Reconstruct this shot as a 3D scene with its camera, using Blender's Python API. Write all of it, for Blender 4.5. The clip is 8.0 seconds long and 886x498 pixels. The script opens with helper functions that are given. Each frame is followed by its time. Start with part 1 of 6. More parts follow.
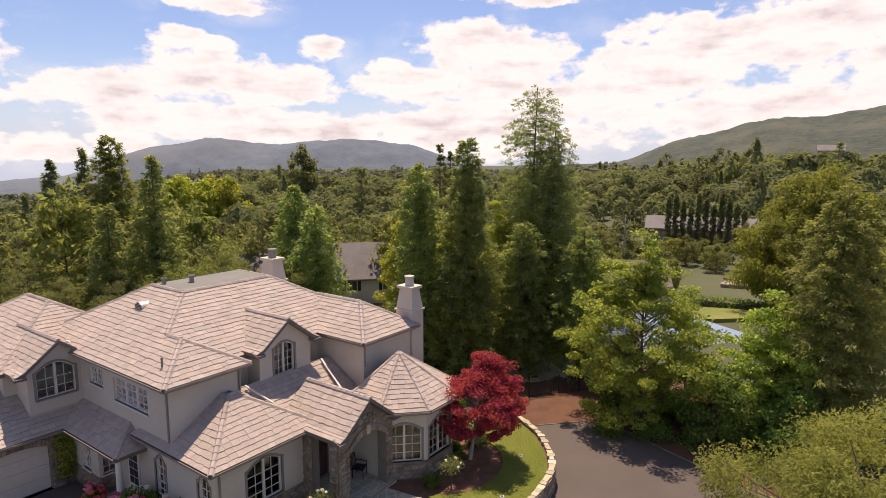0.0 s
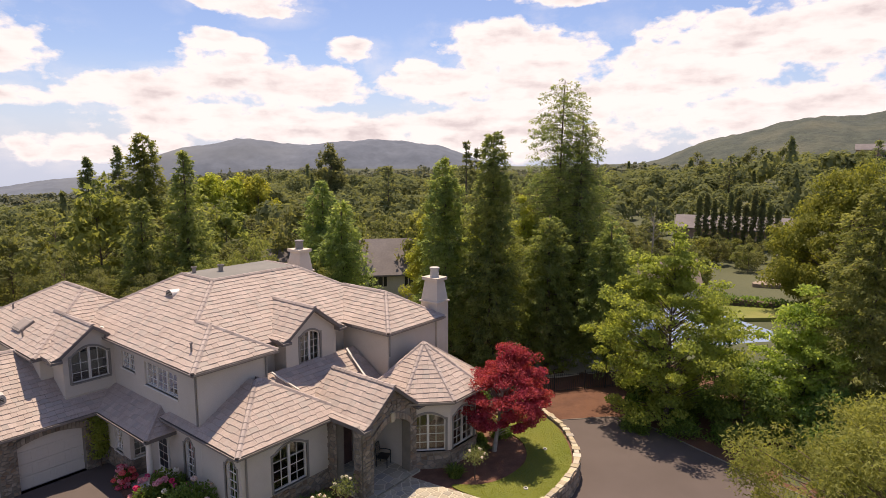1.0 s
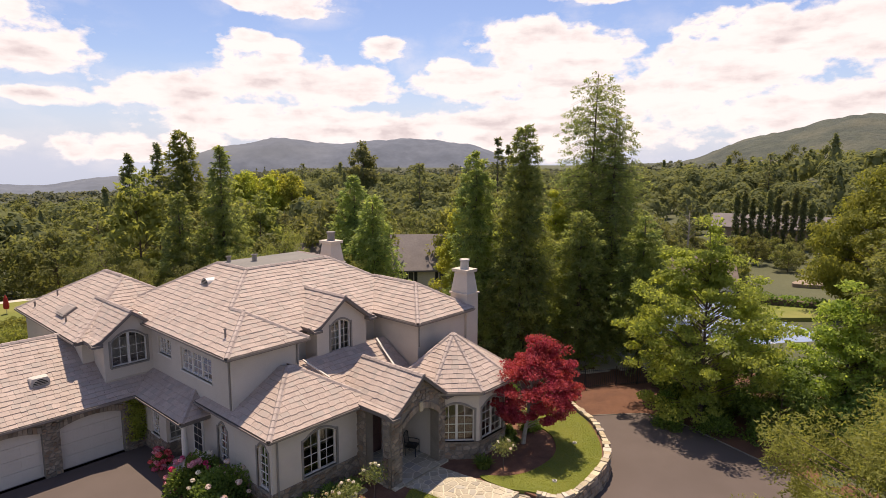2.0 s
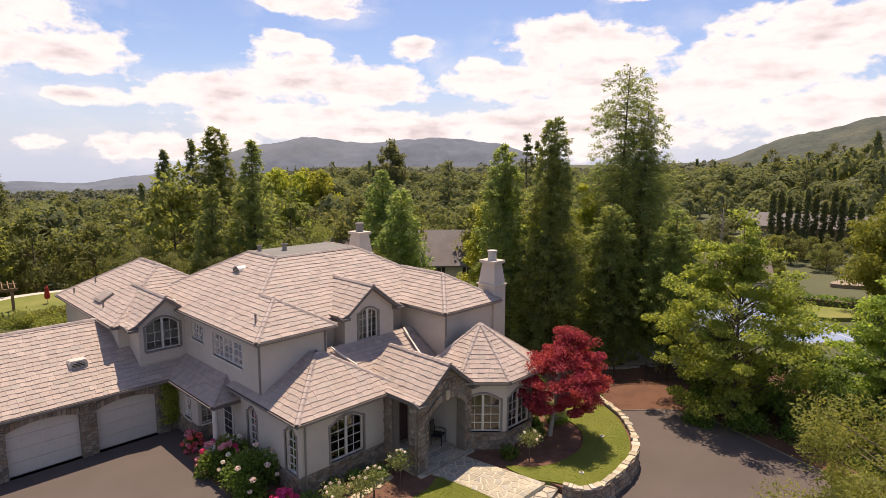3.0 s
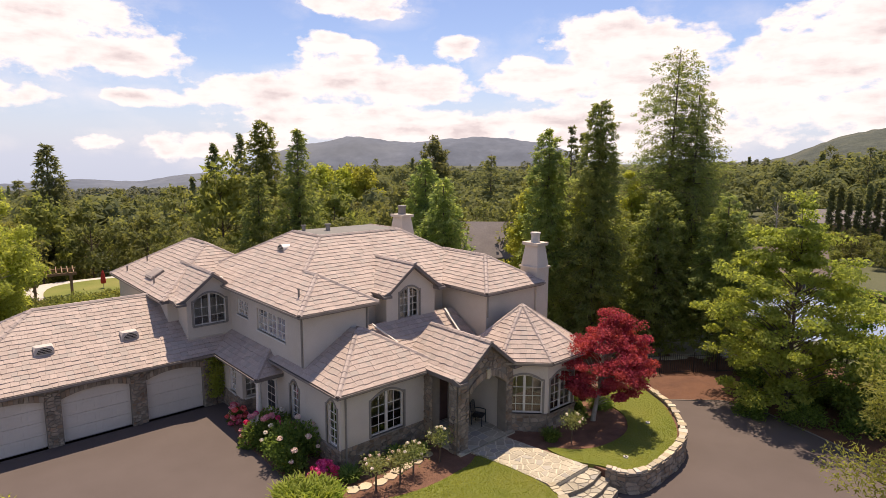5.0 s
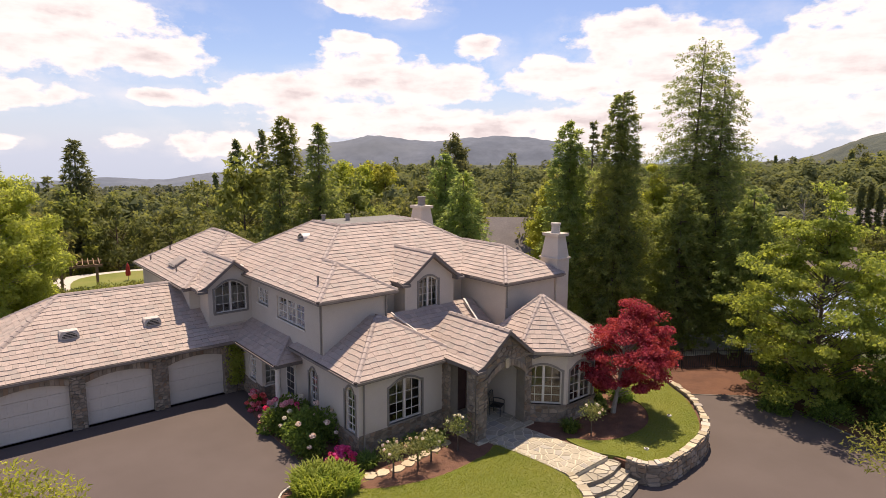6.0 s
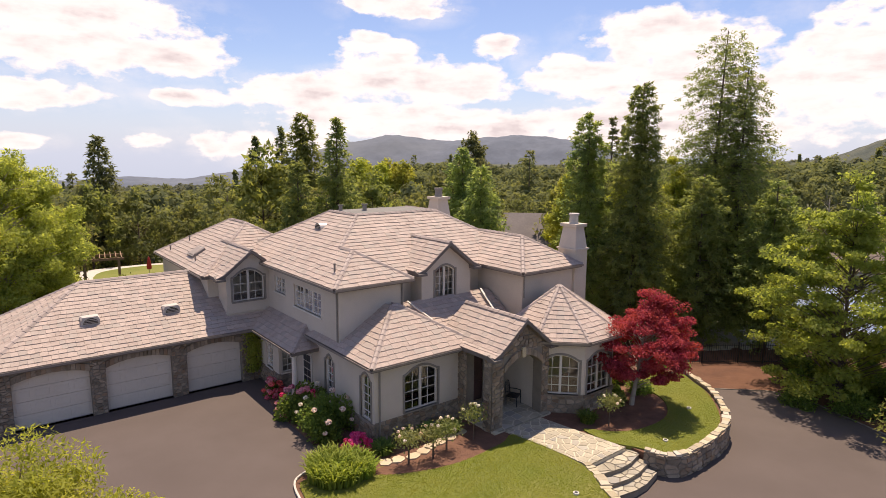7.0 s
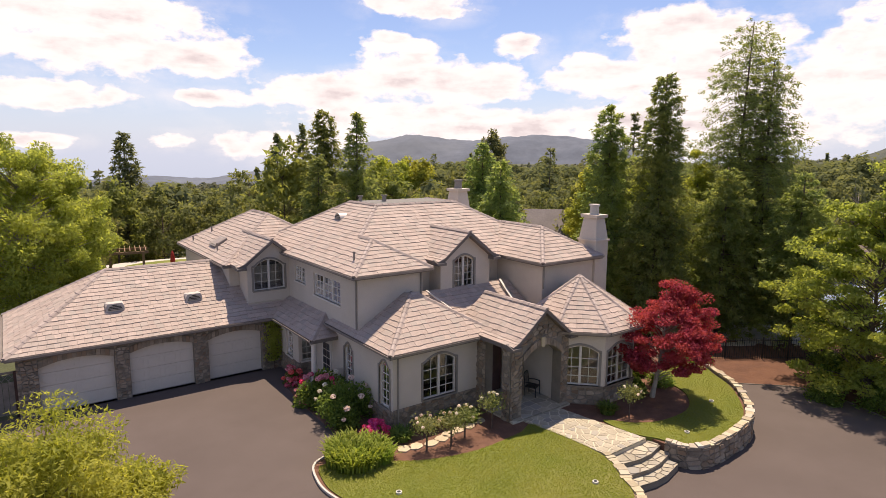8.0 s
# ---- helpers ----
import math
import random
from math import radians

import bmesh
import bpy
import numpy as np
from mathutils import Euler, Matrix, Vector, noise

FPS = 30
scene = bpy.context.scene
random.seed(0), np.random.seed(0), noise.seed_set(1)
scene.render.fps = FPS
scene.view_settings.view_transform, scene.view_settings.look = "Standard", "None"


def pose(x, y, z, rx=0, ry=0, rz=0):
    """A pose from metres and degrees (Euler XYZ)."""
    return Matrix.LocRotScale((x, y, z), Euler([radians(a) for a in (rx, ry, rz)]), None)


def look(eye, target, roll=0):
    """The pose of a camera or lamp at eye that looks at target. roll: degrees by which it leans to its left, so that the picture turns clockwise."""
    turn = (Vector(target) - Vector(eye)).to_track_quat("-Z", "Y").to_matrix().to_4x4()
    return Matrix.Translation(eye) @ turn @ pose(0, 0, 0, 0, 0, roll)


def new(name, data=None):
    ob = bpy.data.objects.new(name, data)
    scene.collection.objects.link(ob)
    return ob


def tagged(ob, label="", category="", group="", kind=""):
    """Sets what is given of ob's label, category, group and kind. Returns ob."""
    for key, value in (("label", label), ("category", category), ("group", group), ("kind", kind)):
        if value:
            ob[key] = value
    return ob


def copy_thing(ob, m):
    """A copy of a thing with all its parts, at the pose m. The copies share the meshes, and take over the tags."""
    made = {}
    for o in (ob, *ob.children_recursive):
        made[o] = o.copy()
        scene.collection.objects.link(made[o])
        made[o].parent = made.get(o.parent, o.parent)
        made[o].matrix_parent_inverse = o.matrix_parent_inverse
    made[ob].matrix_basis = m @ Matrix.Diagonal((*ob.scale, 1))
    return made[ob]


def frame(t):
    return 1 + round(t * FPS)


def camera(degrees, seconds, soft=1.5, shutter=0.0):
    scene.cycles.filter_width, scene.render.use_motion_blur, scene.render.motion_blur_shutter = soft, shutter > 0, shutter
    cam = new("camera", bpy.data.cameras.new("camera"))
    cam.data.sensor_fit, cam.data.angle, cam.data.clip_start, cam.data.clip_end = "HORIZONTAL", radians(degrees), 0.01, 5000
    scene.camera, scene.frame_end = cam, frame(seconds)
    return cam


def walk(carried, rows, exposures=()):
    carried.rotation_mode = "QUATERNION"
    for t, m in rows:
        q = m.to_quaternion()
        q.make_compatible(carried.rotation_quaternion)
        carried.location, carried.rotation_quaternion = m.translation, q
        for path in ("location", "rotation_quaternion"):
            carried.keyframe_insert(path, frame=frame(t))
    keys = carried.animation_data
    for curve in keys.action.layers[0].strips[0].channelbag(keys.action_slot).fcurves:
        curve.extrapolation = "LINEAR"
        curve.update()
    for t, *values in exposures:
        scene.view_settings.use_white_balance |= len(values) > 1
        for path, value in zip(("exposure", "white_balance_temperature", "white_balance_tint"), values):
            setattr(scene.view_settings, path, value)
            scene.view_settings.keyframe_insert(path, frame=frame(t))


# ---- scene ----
cam = camera(73.3, 8.0, soft=0.8)
PATH = [
    (0, (0.052, -0.155, 14.689), (1.655, 1.004, 14.394), 0.2),
    (0.5, (0.049, -0.196, 14.451), (1.626, 0.998, 14.156), 0.1),
    (1, (0.036, -0.229, 14.215), (1.586, 1.0, 13.921), 0.2),
    (1.5, (0.03, -0.263, 14.015), (1.547, 1.006, 13.72), 0.2),
    (3, (-0.019, -0.357, 13.369), (1.4, 1.02, 13.069), 0.3),
    (3.5, (-0.048, -0.353, 13.11), (1.344, 1.052, 12.811), 0.3),
    (4, (-0.026, -0.337, 12.875), (1.34, 1.092, 12.574), 0.3),
    (4.5, (0.011, -0.297, 12.623), (1.354, 1.154, 12.321), 0.3),
    (6, (0.087, -0.275, 11.88), (1.354, 1.242, 11.574), 0.4),
    (6.5, (0.122, -0.265, 11.645), (1.368, 1.269, 11.337), 0.4),
    (7, (0.155, -0.267, 11.373), (1.376, 1.287, 11.065), 0.4),
    (7.5, (0.165, -0.267, 11.134), (1.359, 1.308, 10.824), 0.4),
    (8, (0.157, -0.302, 10.892), (1.325, 1.291, 10.583), 0.4),
]
walk(cam, [(t, look(eye, target, roll)) for t, eye, target, roll in PATH], [(0.0, 0.28, 7600, 18), (8.0, 0.36, 7600, 18)])

# ---- light ----
SUN_DIR = Vector((0.28, 0.25, 1.0)).normalized()
sun = new("sun", bpy.data.lights.new("sun", "SUN"))
sun.data.energy, sun.data.angle, sun.data.color = 4.6, radians(0.6), (1.0, 0.92, 0.80)
sun.matrix_world = look((0, 0, 60), Vector((0, 0, 60)) - SUN_DIR)


class Nodes:
    """Short hand for node trees."""

    def __init__(self, tree):
        self.tree = tree
        tree.nodes.clear()

    def add(self, kind, inputs=None, **props):
        n = self.tree.nodes.new(kind)
        for k, v in props.items():
            if k == "operation":
                n.operation = v
            elif k == "blend_type":
                n.blend_type = v
            elif k == "data_type":
                n.data_type = v
            elif k == "feature":
                n.feature = v
            elif k == "distance":
                n.distance = v
        for k, v in (inputs or {}).items():
            if isinstance(v, bpy.types.NodeSocket):
                self.tree.links.new(v, n.inputs[k])
            else:
                n.inputs[k].default_value = v
        return n

    def math(self, op, a, b=0.0, c=0.0):
        return self.add("ShaderNodeMath", {0: a, 1: b, 2: c}, operation=op).outputs[0]

    def mix(self, fac, a, b, blend="MIX"):
        n = self.add("ShaderNodeMix", {}, data_type="RGBA", blend_type=blend)
        for i, v in ((0, fac), (6, a), (7, b)):
            if isinstance(v, bpy.types.NodeSocket):
                self.tree.links.new(v, n.inputs[i])
            else:
                n.inputs[i].default_value = v if i == 0 or len(v) == 4 else (*v, 1)
        return n.outputs[2]

    def ramp(self, fac, lo, hi):
        return self.add("ShaderNodeMapRange", {0: fac, 1: lo, 2: hi}).outputs[0]

    def noise(self, vec, scale, detail=4.0, rough=0.55):
        n = self.add("ShaderNodeTexNoise", {"Scale": scale, "Detail": detail, "Roughness": rough})
        if vec is not None:
            self.tree.links.new(vec, n.inputs["Vector"])
        return n.outputs["Fac"]


def make_sky():
    world = bpy.data.worlds.new("sky")
    scene.world = world
    world.use_nodes = True
    N = Nodes(world.node_tree)
    sky = N.add("ShaderNodeTexSky")
    sky.sky_type, sky.sun_disc = "NISHITA", False
    sky.sun_elevation, sky.sun_rotation = math.asin(SUN_DIR.z), math.atan2(SUN_DIR.x, SUN_DIR.y)
    sky.air_density, sky.dust_density, sky.ozone_density = 1.0, 0.6, 1.5
    way = N.add("ShaderNodeTexCoord").outputs["Generated"]
    sep = N.add("ShaderNodeSeparateXYZ", {0: way})
    x, y, z = sep.outputs
    az = N.math("MULTIPLY", N.math("ARCTAN2", y, x), 57.2958)
    el = N.math("MULTIPLY", N.math("ARCSINE", z), 57.2958)
    # cumulus banks: azimuth, elevation, half-width, half-height, in degrees
    banks = [(82, 9.6, 9.0, 3.4), (90, 10.5, 7.0, 4.0), (75.5, 8.2, 4.6, 1.7), (87, 4.7, 6.2, 1.2), (74.6, 4.9, 3.7, 0.85),
             (55.6, 13.6, 5.0, 1.5), (59.0, 10.3, 2.4, 1.1), (56.3, 9.7, 2.0, 0.9), (46.8, 10.0, 2.4, 1.35), (40.5, 8.2, 2.6, 1.0),
             (57, 7.0, 7.5, 2.2), (65.5, 5.6, 6.2, 1.6), (50, 6.6, 5.2, 2.0), (57, 3.4, 12, 1.7), (48, 2.4, 12, 1.6),
             (33, 10.3, 5.8, 2.5), (28.5, 9.4, 5.0, 2.4), (38, 6.8, 6.5, 2.3), (30, 5.6, 11, 3.4), (33, 2.5, 14, 2.6),
             (12, 9.4, 9.5, 3.2), (18, 7.0, 8.0, 3.2), (4, 10.5, 6.5, 3.2), (8, 4.0, 16, 2.6), (-6, 8.0, 12, 5.0), (28.5, 14.6, 5.5, 1.1),
             (78.2, 1.1, 2.0, 0.75), (70.5, 0.9, 4.6, 1.4), (64, 1.6, 3.0, 1.2), (88, 1.0, 3.0, 0.7), (104, 7.0, 10, 5), (120, 5.0, 14, 5)]
    cover = None
    for a, e, wa, we in banks:
        u = N.math("DIVIDE", N.math("SUBTRACT", az, a), wa)
        v = N.math("DIVIDE", N.math("SUBTRACT", el, e), we)
        d = N.math("SUBTRACT", 1.0, N.math("ADD", N.math("MULTIPLY", u, u), N.math("MULTIPLY", v, v)))
        cover = d if cover is None else N.math("SMOOTH_MAX", cover, d, 0.25)
    flat = N.add("ShaderNodeCombineXYZ", {0: N.math("MULTIPLY", az, 0.05), 1: N.math("MULTIPLY", el, 0.085), 2: 0.0}).outputs[0]
    n1 = N.noise(flat, 5.5, 6.0, 0.55)
    n2 = N.noise(flat, 13.0, 5.0, 0.55)
    edge = N.math("ADD", N.math("MULTIPLY", N.math("SUBTRACT", n1, 0.5), 3.0), N.math("MULTIPLY", N.math("SUBTRACT", n2, 0.5), 1.3))
    low = N.math("ADD", N.math("MAXIMUM", cover, -1.2), edge)
    low_mask = N.ramp(low, -0.10, 0.36)
    # thin veils and wisps between the banks
    veil = N.math("MULTIPLY", N.ramp(N.noise(flat, 3.2, 7.0, 0.62), 0.46, 0.72), N.math("MULTIPLY", N.ramp(cover, -2.0, 0.2), 0.45))
    low_mask = N.math("MAXIMUM", low_mask, veil)
    # high overhead the same broken cover goes on
    zz = N.math("ADD", N.math("MAXIMUM", z, 0.0), 0.12)
    dome = N.add("ShaderNodeCombineXYZ", {0: N.math("DIVIDE", x, zz), 1: N.math("DIVIDE", y, zz), 2: 3.0}).outputs[0]
    high = N.ramp(N.noise(dome, 1.3, 7.0, 0.55), 0.53, 0.66)
    t = N.ramp(el, 15.0, 22.0)
    mask = N.math("ADD", N.math("MULTIPLY", low_mask, N.math("SUBTRACT", 1.0, t)), N.math("MULTIPLY", high, t))
    streak = N.add("ShaderNodeCombineXYZ", {0: N.math("MULTIPLY", az, 0.05), 1: N.math("MULTIPLY", el, 0.16), 2: 5.0}).outputs[0]
    shade = N.ramp(N.noise(streak, 4.2, 5.0, 0.52), 0.34, 0.56)
    thick = N.ramp(low, 0.3, 1.2)
    dim = N.math("MULTIPLY", N.math("SUBTRACT", 1.0, shade), thick)
    cloud = N.mix(dim, (0.98, 0.98, 1.04), (0.70, 0.665, 0.73))
    haze = N.math("SUBTRACT", 1.0, N.ramp(el, 0.0, 9.0))
    blue = N.mix(1.0, sky.outputs[0], (0.104, 0.114, 0.145), "MULTIPLY")
    blue = N.mix(N.math("MULTIPLY", haze, 0.75), blue, (0.60, 0.73, 1.0))
    col = N.mix(mask, blue, cloud)
    bg = N.add("ShaderNodeBackground", {0: col, 1: 0.84})
    out = N.add("ShaderNodeOutputWorld")
    N.tree.links.new(bg.outputs[0], out.inputs[0])


make_sky()


# ---- materials ----
def material(name, build):
    m = bpy.data.materials.new(name)
    m.use_nodes = True
    N = Nodes(m.node_tree)
    shader = build(N)
    out = N.add("ShaderNodeOutputMaterial")
    N.tree.links.new(shader, out.inputs[0])
    return m


def rgba(c):
    return (*c, 1)


def surface(name, c1, c2, scale=3.0, fine=40.0, rough=0.85, bump=0.3, metal=0.0, per="none", vary=0.0, c3=None, dirt=0.0, bump_dist=0.01):
    """Two-scale mottled paint, stone or soil. per: vary lightness by object or by island."""
    def build(N):
        pos = N.add("ShaderNodeTexCoord").outputs["Object"]
        if per == "world":
            pos = N.add("ShaderNodeNewGeometry").outputs["Position"]
        big = N.ramp(N.noise(pos, scale, 5.0, 0.6), 0.32, 0.68)
        col = N.mix(big, rgba(c1), rgba(c2))
        tiny = N.noise(pos, fine, 4.0, 0.65)
        col = N.mix(0.35, col, N.add("ShaderNodeCombineColor", {0: tiny, 1: tiny, 2: tiny}).outputs[0], "OVERLAY")
        r = None
        if per == "island":
            r = N.add("ShaderNodeNewGeometry").outputs["Random Per Island"]
        if per == "object":
            r = N.add("ShaderNodeObjectInfo").outputs["Random"]
        if r is not None:
            if c3 is not None:
                col = N.mix(N.ramp(N.math("FRACT", N.math("MULTIPLY", r, 7.31)), 0.55, 1.0), col, rgba(c3))
            hsv = N.add("ShaderNodeHueSaturation", {"Value": N.add("ShaderNodeMapRange", {0: r, 1: 0.0, 2: 1.0, 3: 1 - vary, 4: 1 + vary}).outputs[0], "Color": col})
            col = hsv.outputs[0]
        elif c3 is not None:
            col = N.mix(N.ramp(N.noise(pos, scale * 0.27, 3.0, 0.5), 0.5, 0.72), col, rgba(c3))
        if dirt:
            st = N.ramp(N.noise(pos, scale * 2.3, 6.0, 0.7), 0.55, 0.8)
            col = N.mix(N.math("MULTIPLY", st, dirt), col, (c1[0] * 0.45, c1[1] * 0.43, c1[2] * 0.4, 1))
        b = N.add("ShaderNodeBump", {"Strength": bump, "Distance": bump_dist, "Height": N.noise(pos, fine * 0.8, 5.0, 0.65)})
        s = N.add("ShaderNodeBsdfPrincipled", {"Base Color": col, "Roughness": rough, "Metallic": metal, "Normal": b.outputs[0]})
        return s.outputs[0]
    return material(name, build)


def leafy(name, dark, light, third=None, through_light=0.35, gloss=0.6, patch_scale=0.55):
    def build(N):
        g = N.add("ShaderNodeNewGeometry")
        r = g.outputs["Random Per Island"]
        col = N.mix(r, rgba(dark), rgba(light))
        tree = N.add("ShaderNodeObjectInfo").outputs["Random"]
        patch = N.ramp(N.noise(g.outputs["Position"], patch_scale, 3.0, 0.6), 0.35, 0.7)
        if third is not None:
            col = N.mix(N.math("MULTIPLY", patch, 0.75), col, rgba(third))
        hsv = N.add("ShaderNodeHueSaturation", {"Hue": N.add("ShaderNodeMapRange", {0: tree, 1: 0.0, 2: 1.0, 3: 0.482, 4: 0.506}).outputs[0],
                                                "Value": N.add("ShaderNodeMapRange", {0: tree, 1: 0.0, 2: 1.0, 3: 1.0, 4: 1.3}).outputs[0], "Color": col})
        s = N.add("ShaderNodeBsdfPrincipled", {"Base Color": hsv.outputs[0], "Roughness": gloss, "Specular IOR Level": 0.3 * (1 - gloss)})
        glow = N.mix(1.0, hsv.outputs[0], (1.75, 1.65, 1.05, 1), "MULTIPLY")
        t = N.add("ShaderNodeBsdfTranslucent", {"Color": glow})
        m = N.add("ShaderNodeMixShader", {0: through_light, 1: s.outputs[0], 2: t.outputs[0]})
        return m.outputs[0]
    return material(name, build)


def glass_build(N):
    s = N.add("ShaderNodeBsdfPrincipled", {"Base Color": (0.9, 0.93, 0.92, 1), "Roughness": 0.03, "Transmission Weight": 1.0, "IOR": 1.45})
    return s.outputs[0]


M_STUCCO = surface("stucco", (0.55, 0.485, 0.40), (0.605, 0.535, 0.445), 0.7, 60, 0.92, 0.25, per="world", dirt=0.12)
M_TRIMBAND = surface("stucco_trim", (0.22, 0.20, 0.17), (0.27, 0.245, 0.21), 2.0, 60, 0.9, 0.2)
M_TILE = surface("roof_tile_island", (0.395, 0.31, 0.26), (0.475, 0.382, 0.325), 1.2, 22, 0.8, 0.5, per="island", vary=0.075, c3=(0.375, 0.32, 0.275), dirt=0.22)
M_TILE_OB = surface("roof_tile_single", (0.395, 0.31, 0.26), (0.475, 0.382, 0.325), 1.2, 22, 0.8, 0.5, per="object", vary=0.075, c3=(0.375, 0.32, 0.275), dirt=0.22)
M_CAP = surface("ridge_cap_tile", (0.40, 0.335, 0.30), (0.36, 0.29, 0.25), 2.5, 30, 0.8, 0.4, per="island", vary=0.15)
M_FLATROOF = surface("flat_roof", (0.17, 0.165, 0.145), (0.22, 0.21, 0.185), 0.8, 25, 0.9, 0.3)
M_GUTTER = surface("gutter", (0.22, 0.19, 0.17), (0.27, 0.24, 0.21), 2.0, 40, 0.5, 0.1)
M_FASCIA = surface("fascia", (0.14, 0.12, 0.105), (0.18, 0.155, 0.135), 2.0, 40, 0.7, 0.1)
M_STONE = surface("stone_island", (0.205, 0.165, 0.122), (0.33, 0.27, 0.205), 2.5, 18, 0.9, 0.7, per="island", vary=0.32, c3=(0.25, 0.17, 0.11), bump_dist=0.02)
M_STONE_OB = surface("stone_single", (0.205, 0.165, 0.122), (0.33, 0.27, 0.205), 2.5, 18, 0.9, 0.7, per="object", vary=0.32, c3=(0.25, 0.17, 0.11), bump_dist=0.02)
M_MORTAR = surface("mortar", (0.19, 0.165, 0.13), (0.24, 0.21, 0.17), 2.0, 40, 0.95, 0.4)
M_CAPSTONE = surface("cap_stone", (0.40, 0.33, 0.21), (0.50, 0.425, 0.29), 3.0, 22, 0.9, 0.7, per="object", vary=0.24, c3=(0.45, 0.40, 0.33))
M_FLAG = surface("flagstone", (0.34, 0.30, 0.22), (0.45, 0.40, 0.30), 1.5, 20, 0.85, 0.4, per="object", vary=0.17, c3=(0.34, 0.32, 0.275))
M_JOINT = surface("pale_joint", (0.54, 0.48, 0.355), (0.60, 0.54, 0.41), 3.0, 40, 0.95, 0.3)
M_WHITE = surface("white_paint", (0.62, 0.58, 0.51), (0.68, 0.64, 0.57), 2.0, 50, 0.55, 0.08)
M_DOORPAINT = surface("garage_door_paint", (0.59, 0.53, 0.45), (0.64, 0.575, 0.49), 0.8, 50, 0.6, 0.08)
M_ASPHALT = surface("asphalt", (0.094, 0.072, 0.062), (0.111, 0.086, 0.075), 0.35, 55, 0.9, 0.5, per="world", c3=(0.086, 0.066, 0.057), dirt=0.12)
M_SOIL = surface("bark_mulch", (0.13, 0.062, 0.040), (0.20, 0.10, 0.062), 2.0, 26, 0.95, 1.0, per="world", bump_dist=0.04)
M_REDSOIL = surface("red_bark", (0.105, 0.046, 0.026), (0.155, 0.07, 0.038), 1.2, 22, 0.95, 0.9, per="world", bump_dist=0.04)
M_GROUND = surface("ground_cover", (0.055, 0.068, 0.028), (0.088, 0.094, 0.042), 0.06, 2.5, 0.95, 0.6, per="world", c3=(0.115, 0.115, 0.052), bump_dist=0.2)
M_LAWN = surface("lawn_soil", (0.13, 0.155, 0.026), (0.18, 0.20, 0.04), 0.5, 35, 0.95, 0.6, per="world", c3=(0.225, 0.215, 0.06), bump_dist=0.03)
M_BLADE = leafy("grass_blade", (0.145, 0.185, 0.025), (0.20, 0.235, 0.036), (0.26, 0.26, 0.052), 0.42, 0.8)
M_BARK = surface("bark", (0.10, 0.07, 0.05), (0.17, 0.125, 0.095), 4.0, 20, 0.95, 0.9, bump_dist=0.03)
M_PALEBARK = surface("pale_bark", (0.30, 0.26, 0.21), (0.42, 0.38, 0.32), 3.0, 20, 0.9, 0.6)
M_DARKWOOD = surface("dark_wood", (0.05, 0.022, 0.015), (0.08, 0.036, 0.028), 3.0, 30, 0.6, 0.2)
M_BLACK = surface("black_iron", (0.02, 0.02, 0.02), (0.03, 0.03, 0.03), 5.0, 60, 0.5, 0.1, metal=0.3)
M_GLASS = material("window_glass", glass_build)
M_METAL = surface("vent_metal", (0.50, 0.47, 0.43), (0.56, 0.52, 0.48), 3.0, 50, 0.45, 0.1, metal=0.4)
M_FLASH = surface("pale_flashing", (0.50, 0.45, 0.40), (0.58, 0.53, 0.47), 3.0, 40, 0.5, 0.1)
M_CONCRETE = surface("concrete", (0.50, 0.46, 0.40), (0.56, 0.52, 0.46), 2.0, 35, 0.9, 0.2)
M_NBROOF = surface("neighbour_roof", (0.17, 0.15, 0.145), (0.22, 0.195, 0.185), 0.5, 5.0, 0.9, 0.4, c3=(0.15, 0.13, 0.13))
M_BROWNROOF = surface("brown_shingle_roof", (0.16, 0.125, 0.10), (0.21, 0.165, 0.135), 0.5, 5.0, 0.9, 0.4)
M_NBWALL = surface("cream_siding", (0.55, 0.50, 0.42), (0.62, 0.57, 0.49), 0.6, 8.0, 0.85, 0.2)
M_NBBRICK = surface("far_brick", (0.30, 0.20, 0.15), (0.36, 0.25, 0.19), 0.8, 6.0, 0.9, 0.3)
M_DARKPANE = surface("dark_pane", (0.025, 0.028, 0.03), (0.04, 0.043, 0.045), 1.0, 10.0, 0.3, 0.0)
M_COURT = surface("court_blue", (0.19, 0.26, 0.39), (0.23, 0.30, 0.44), 0.3, 20, 0.75, 0.1)
M_TAN = surface("tan_paving", (0.26, 0.20, 0.145), (0.32, 0.25, 0.185), 0.8, 12, 0.9, 0.3)
M_ACRYLIC = surface("frosted_acrylic", (0.30, 0.25, 0.215), (0.35, 0.295, 0.25), 2.0, 30, 0.6, 0.05)
M_RED = surface("red_cloth", (0.45, 0.03, 0.03), (0.52, 0.05, 0.04), 3.0, 40, 0.8, 0.1)
M_WOOD = surface("weathered_timber", (0.26, 0.16, 0.09), (0.34, 0.22, 0.13), 2.0, 30, 0.8, 0.3)
L_REDWOOD = leafy("redwood_leaf", (0.112, 0.16, 0.074), (0.215, 0.28, 0.106), (0.285, 0.32, 0.098), 0.57)
L_PINE = leafy("pine_leaf", (0.10, 0.12, 0.065), (0.18, 0.205, 0.095), (0.23, 0.24, 0.10), 0.48)
L_OAK = leafy("oak_leaf", (0.082, 0.098, 0.045), (0.155, 0.172, 0.066), (0.20, 0.205, 0.075), 0.46)
L_CEDAR = leafy("cedar_leaf", (0.105, 0.12, 0.042), (0.195, 0.21, 0.07), (0.245, 0.245, 0.085), 0.5)
L_GROVE = leafy("grove_leaf", (0.10, 0.13, 0.045), (0.19, 0.22, 0.068), (0.26, 0.265, 0.075), 0.5, patch_scale=0.3)
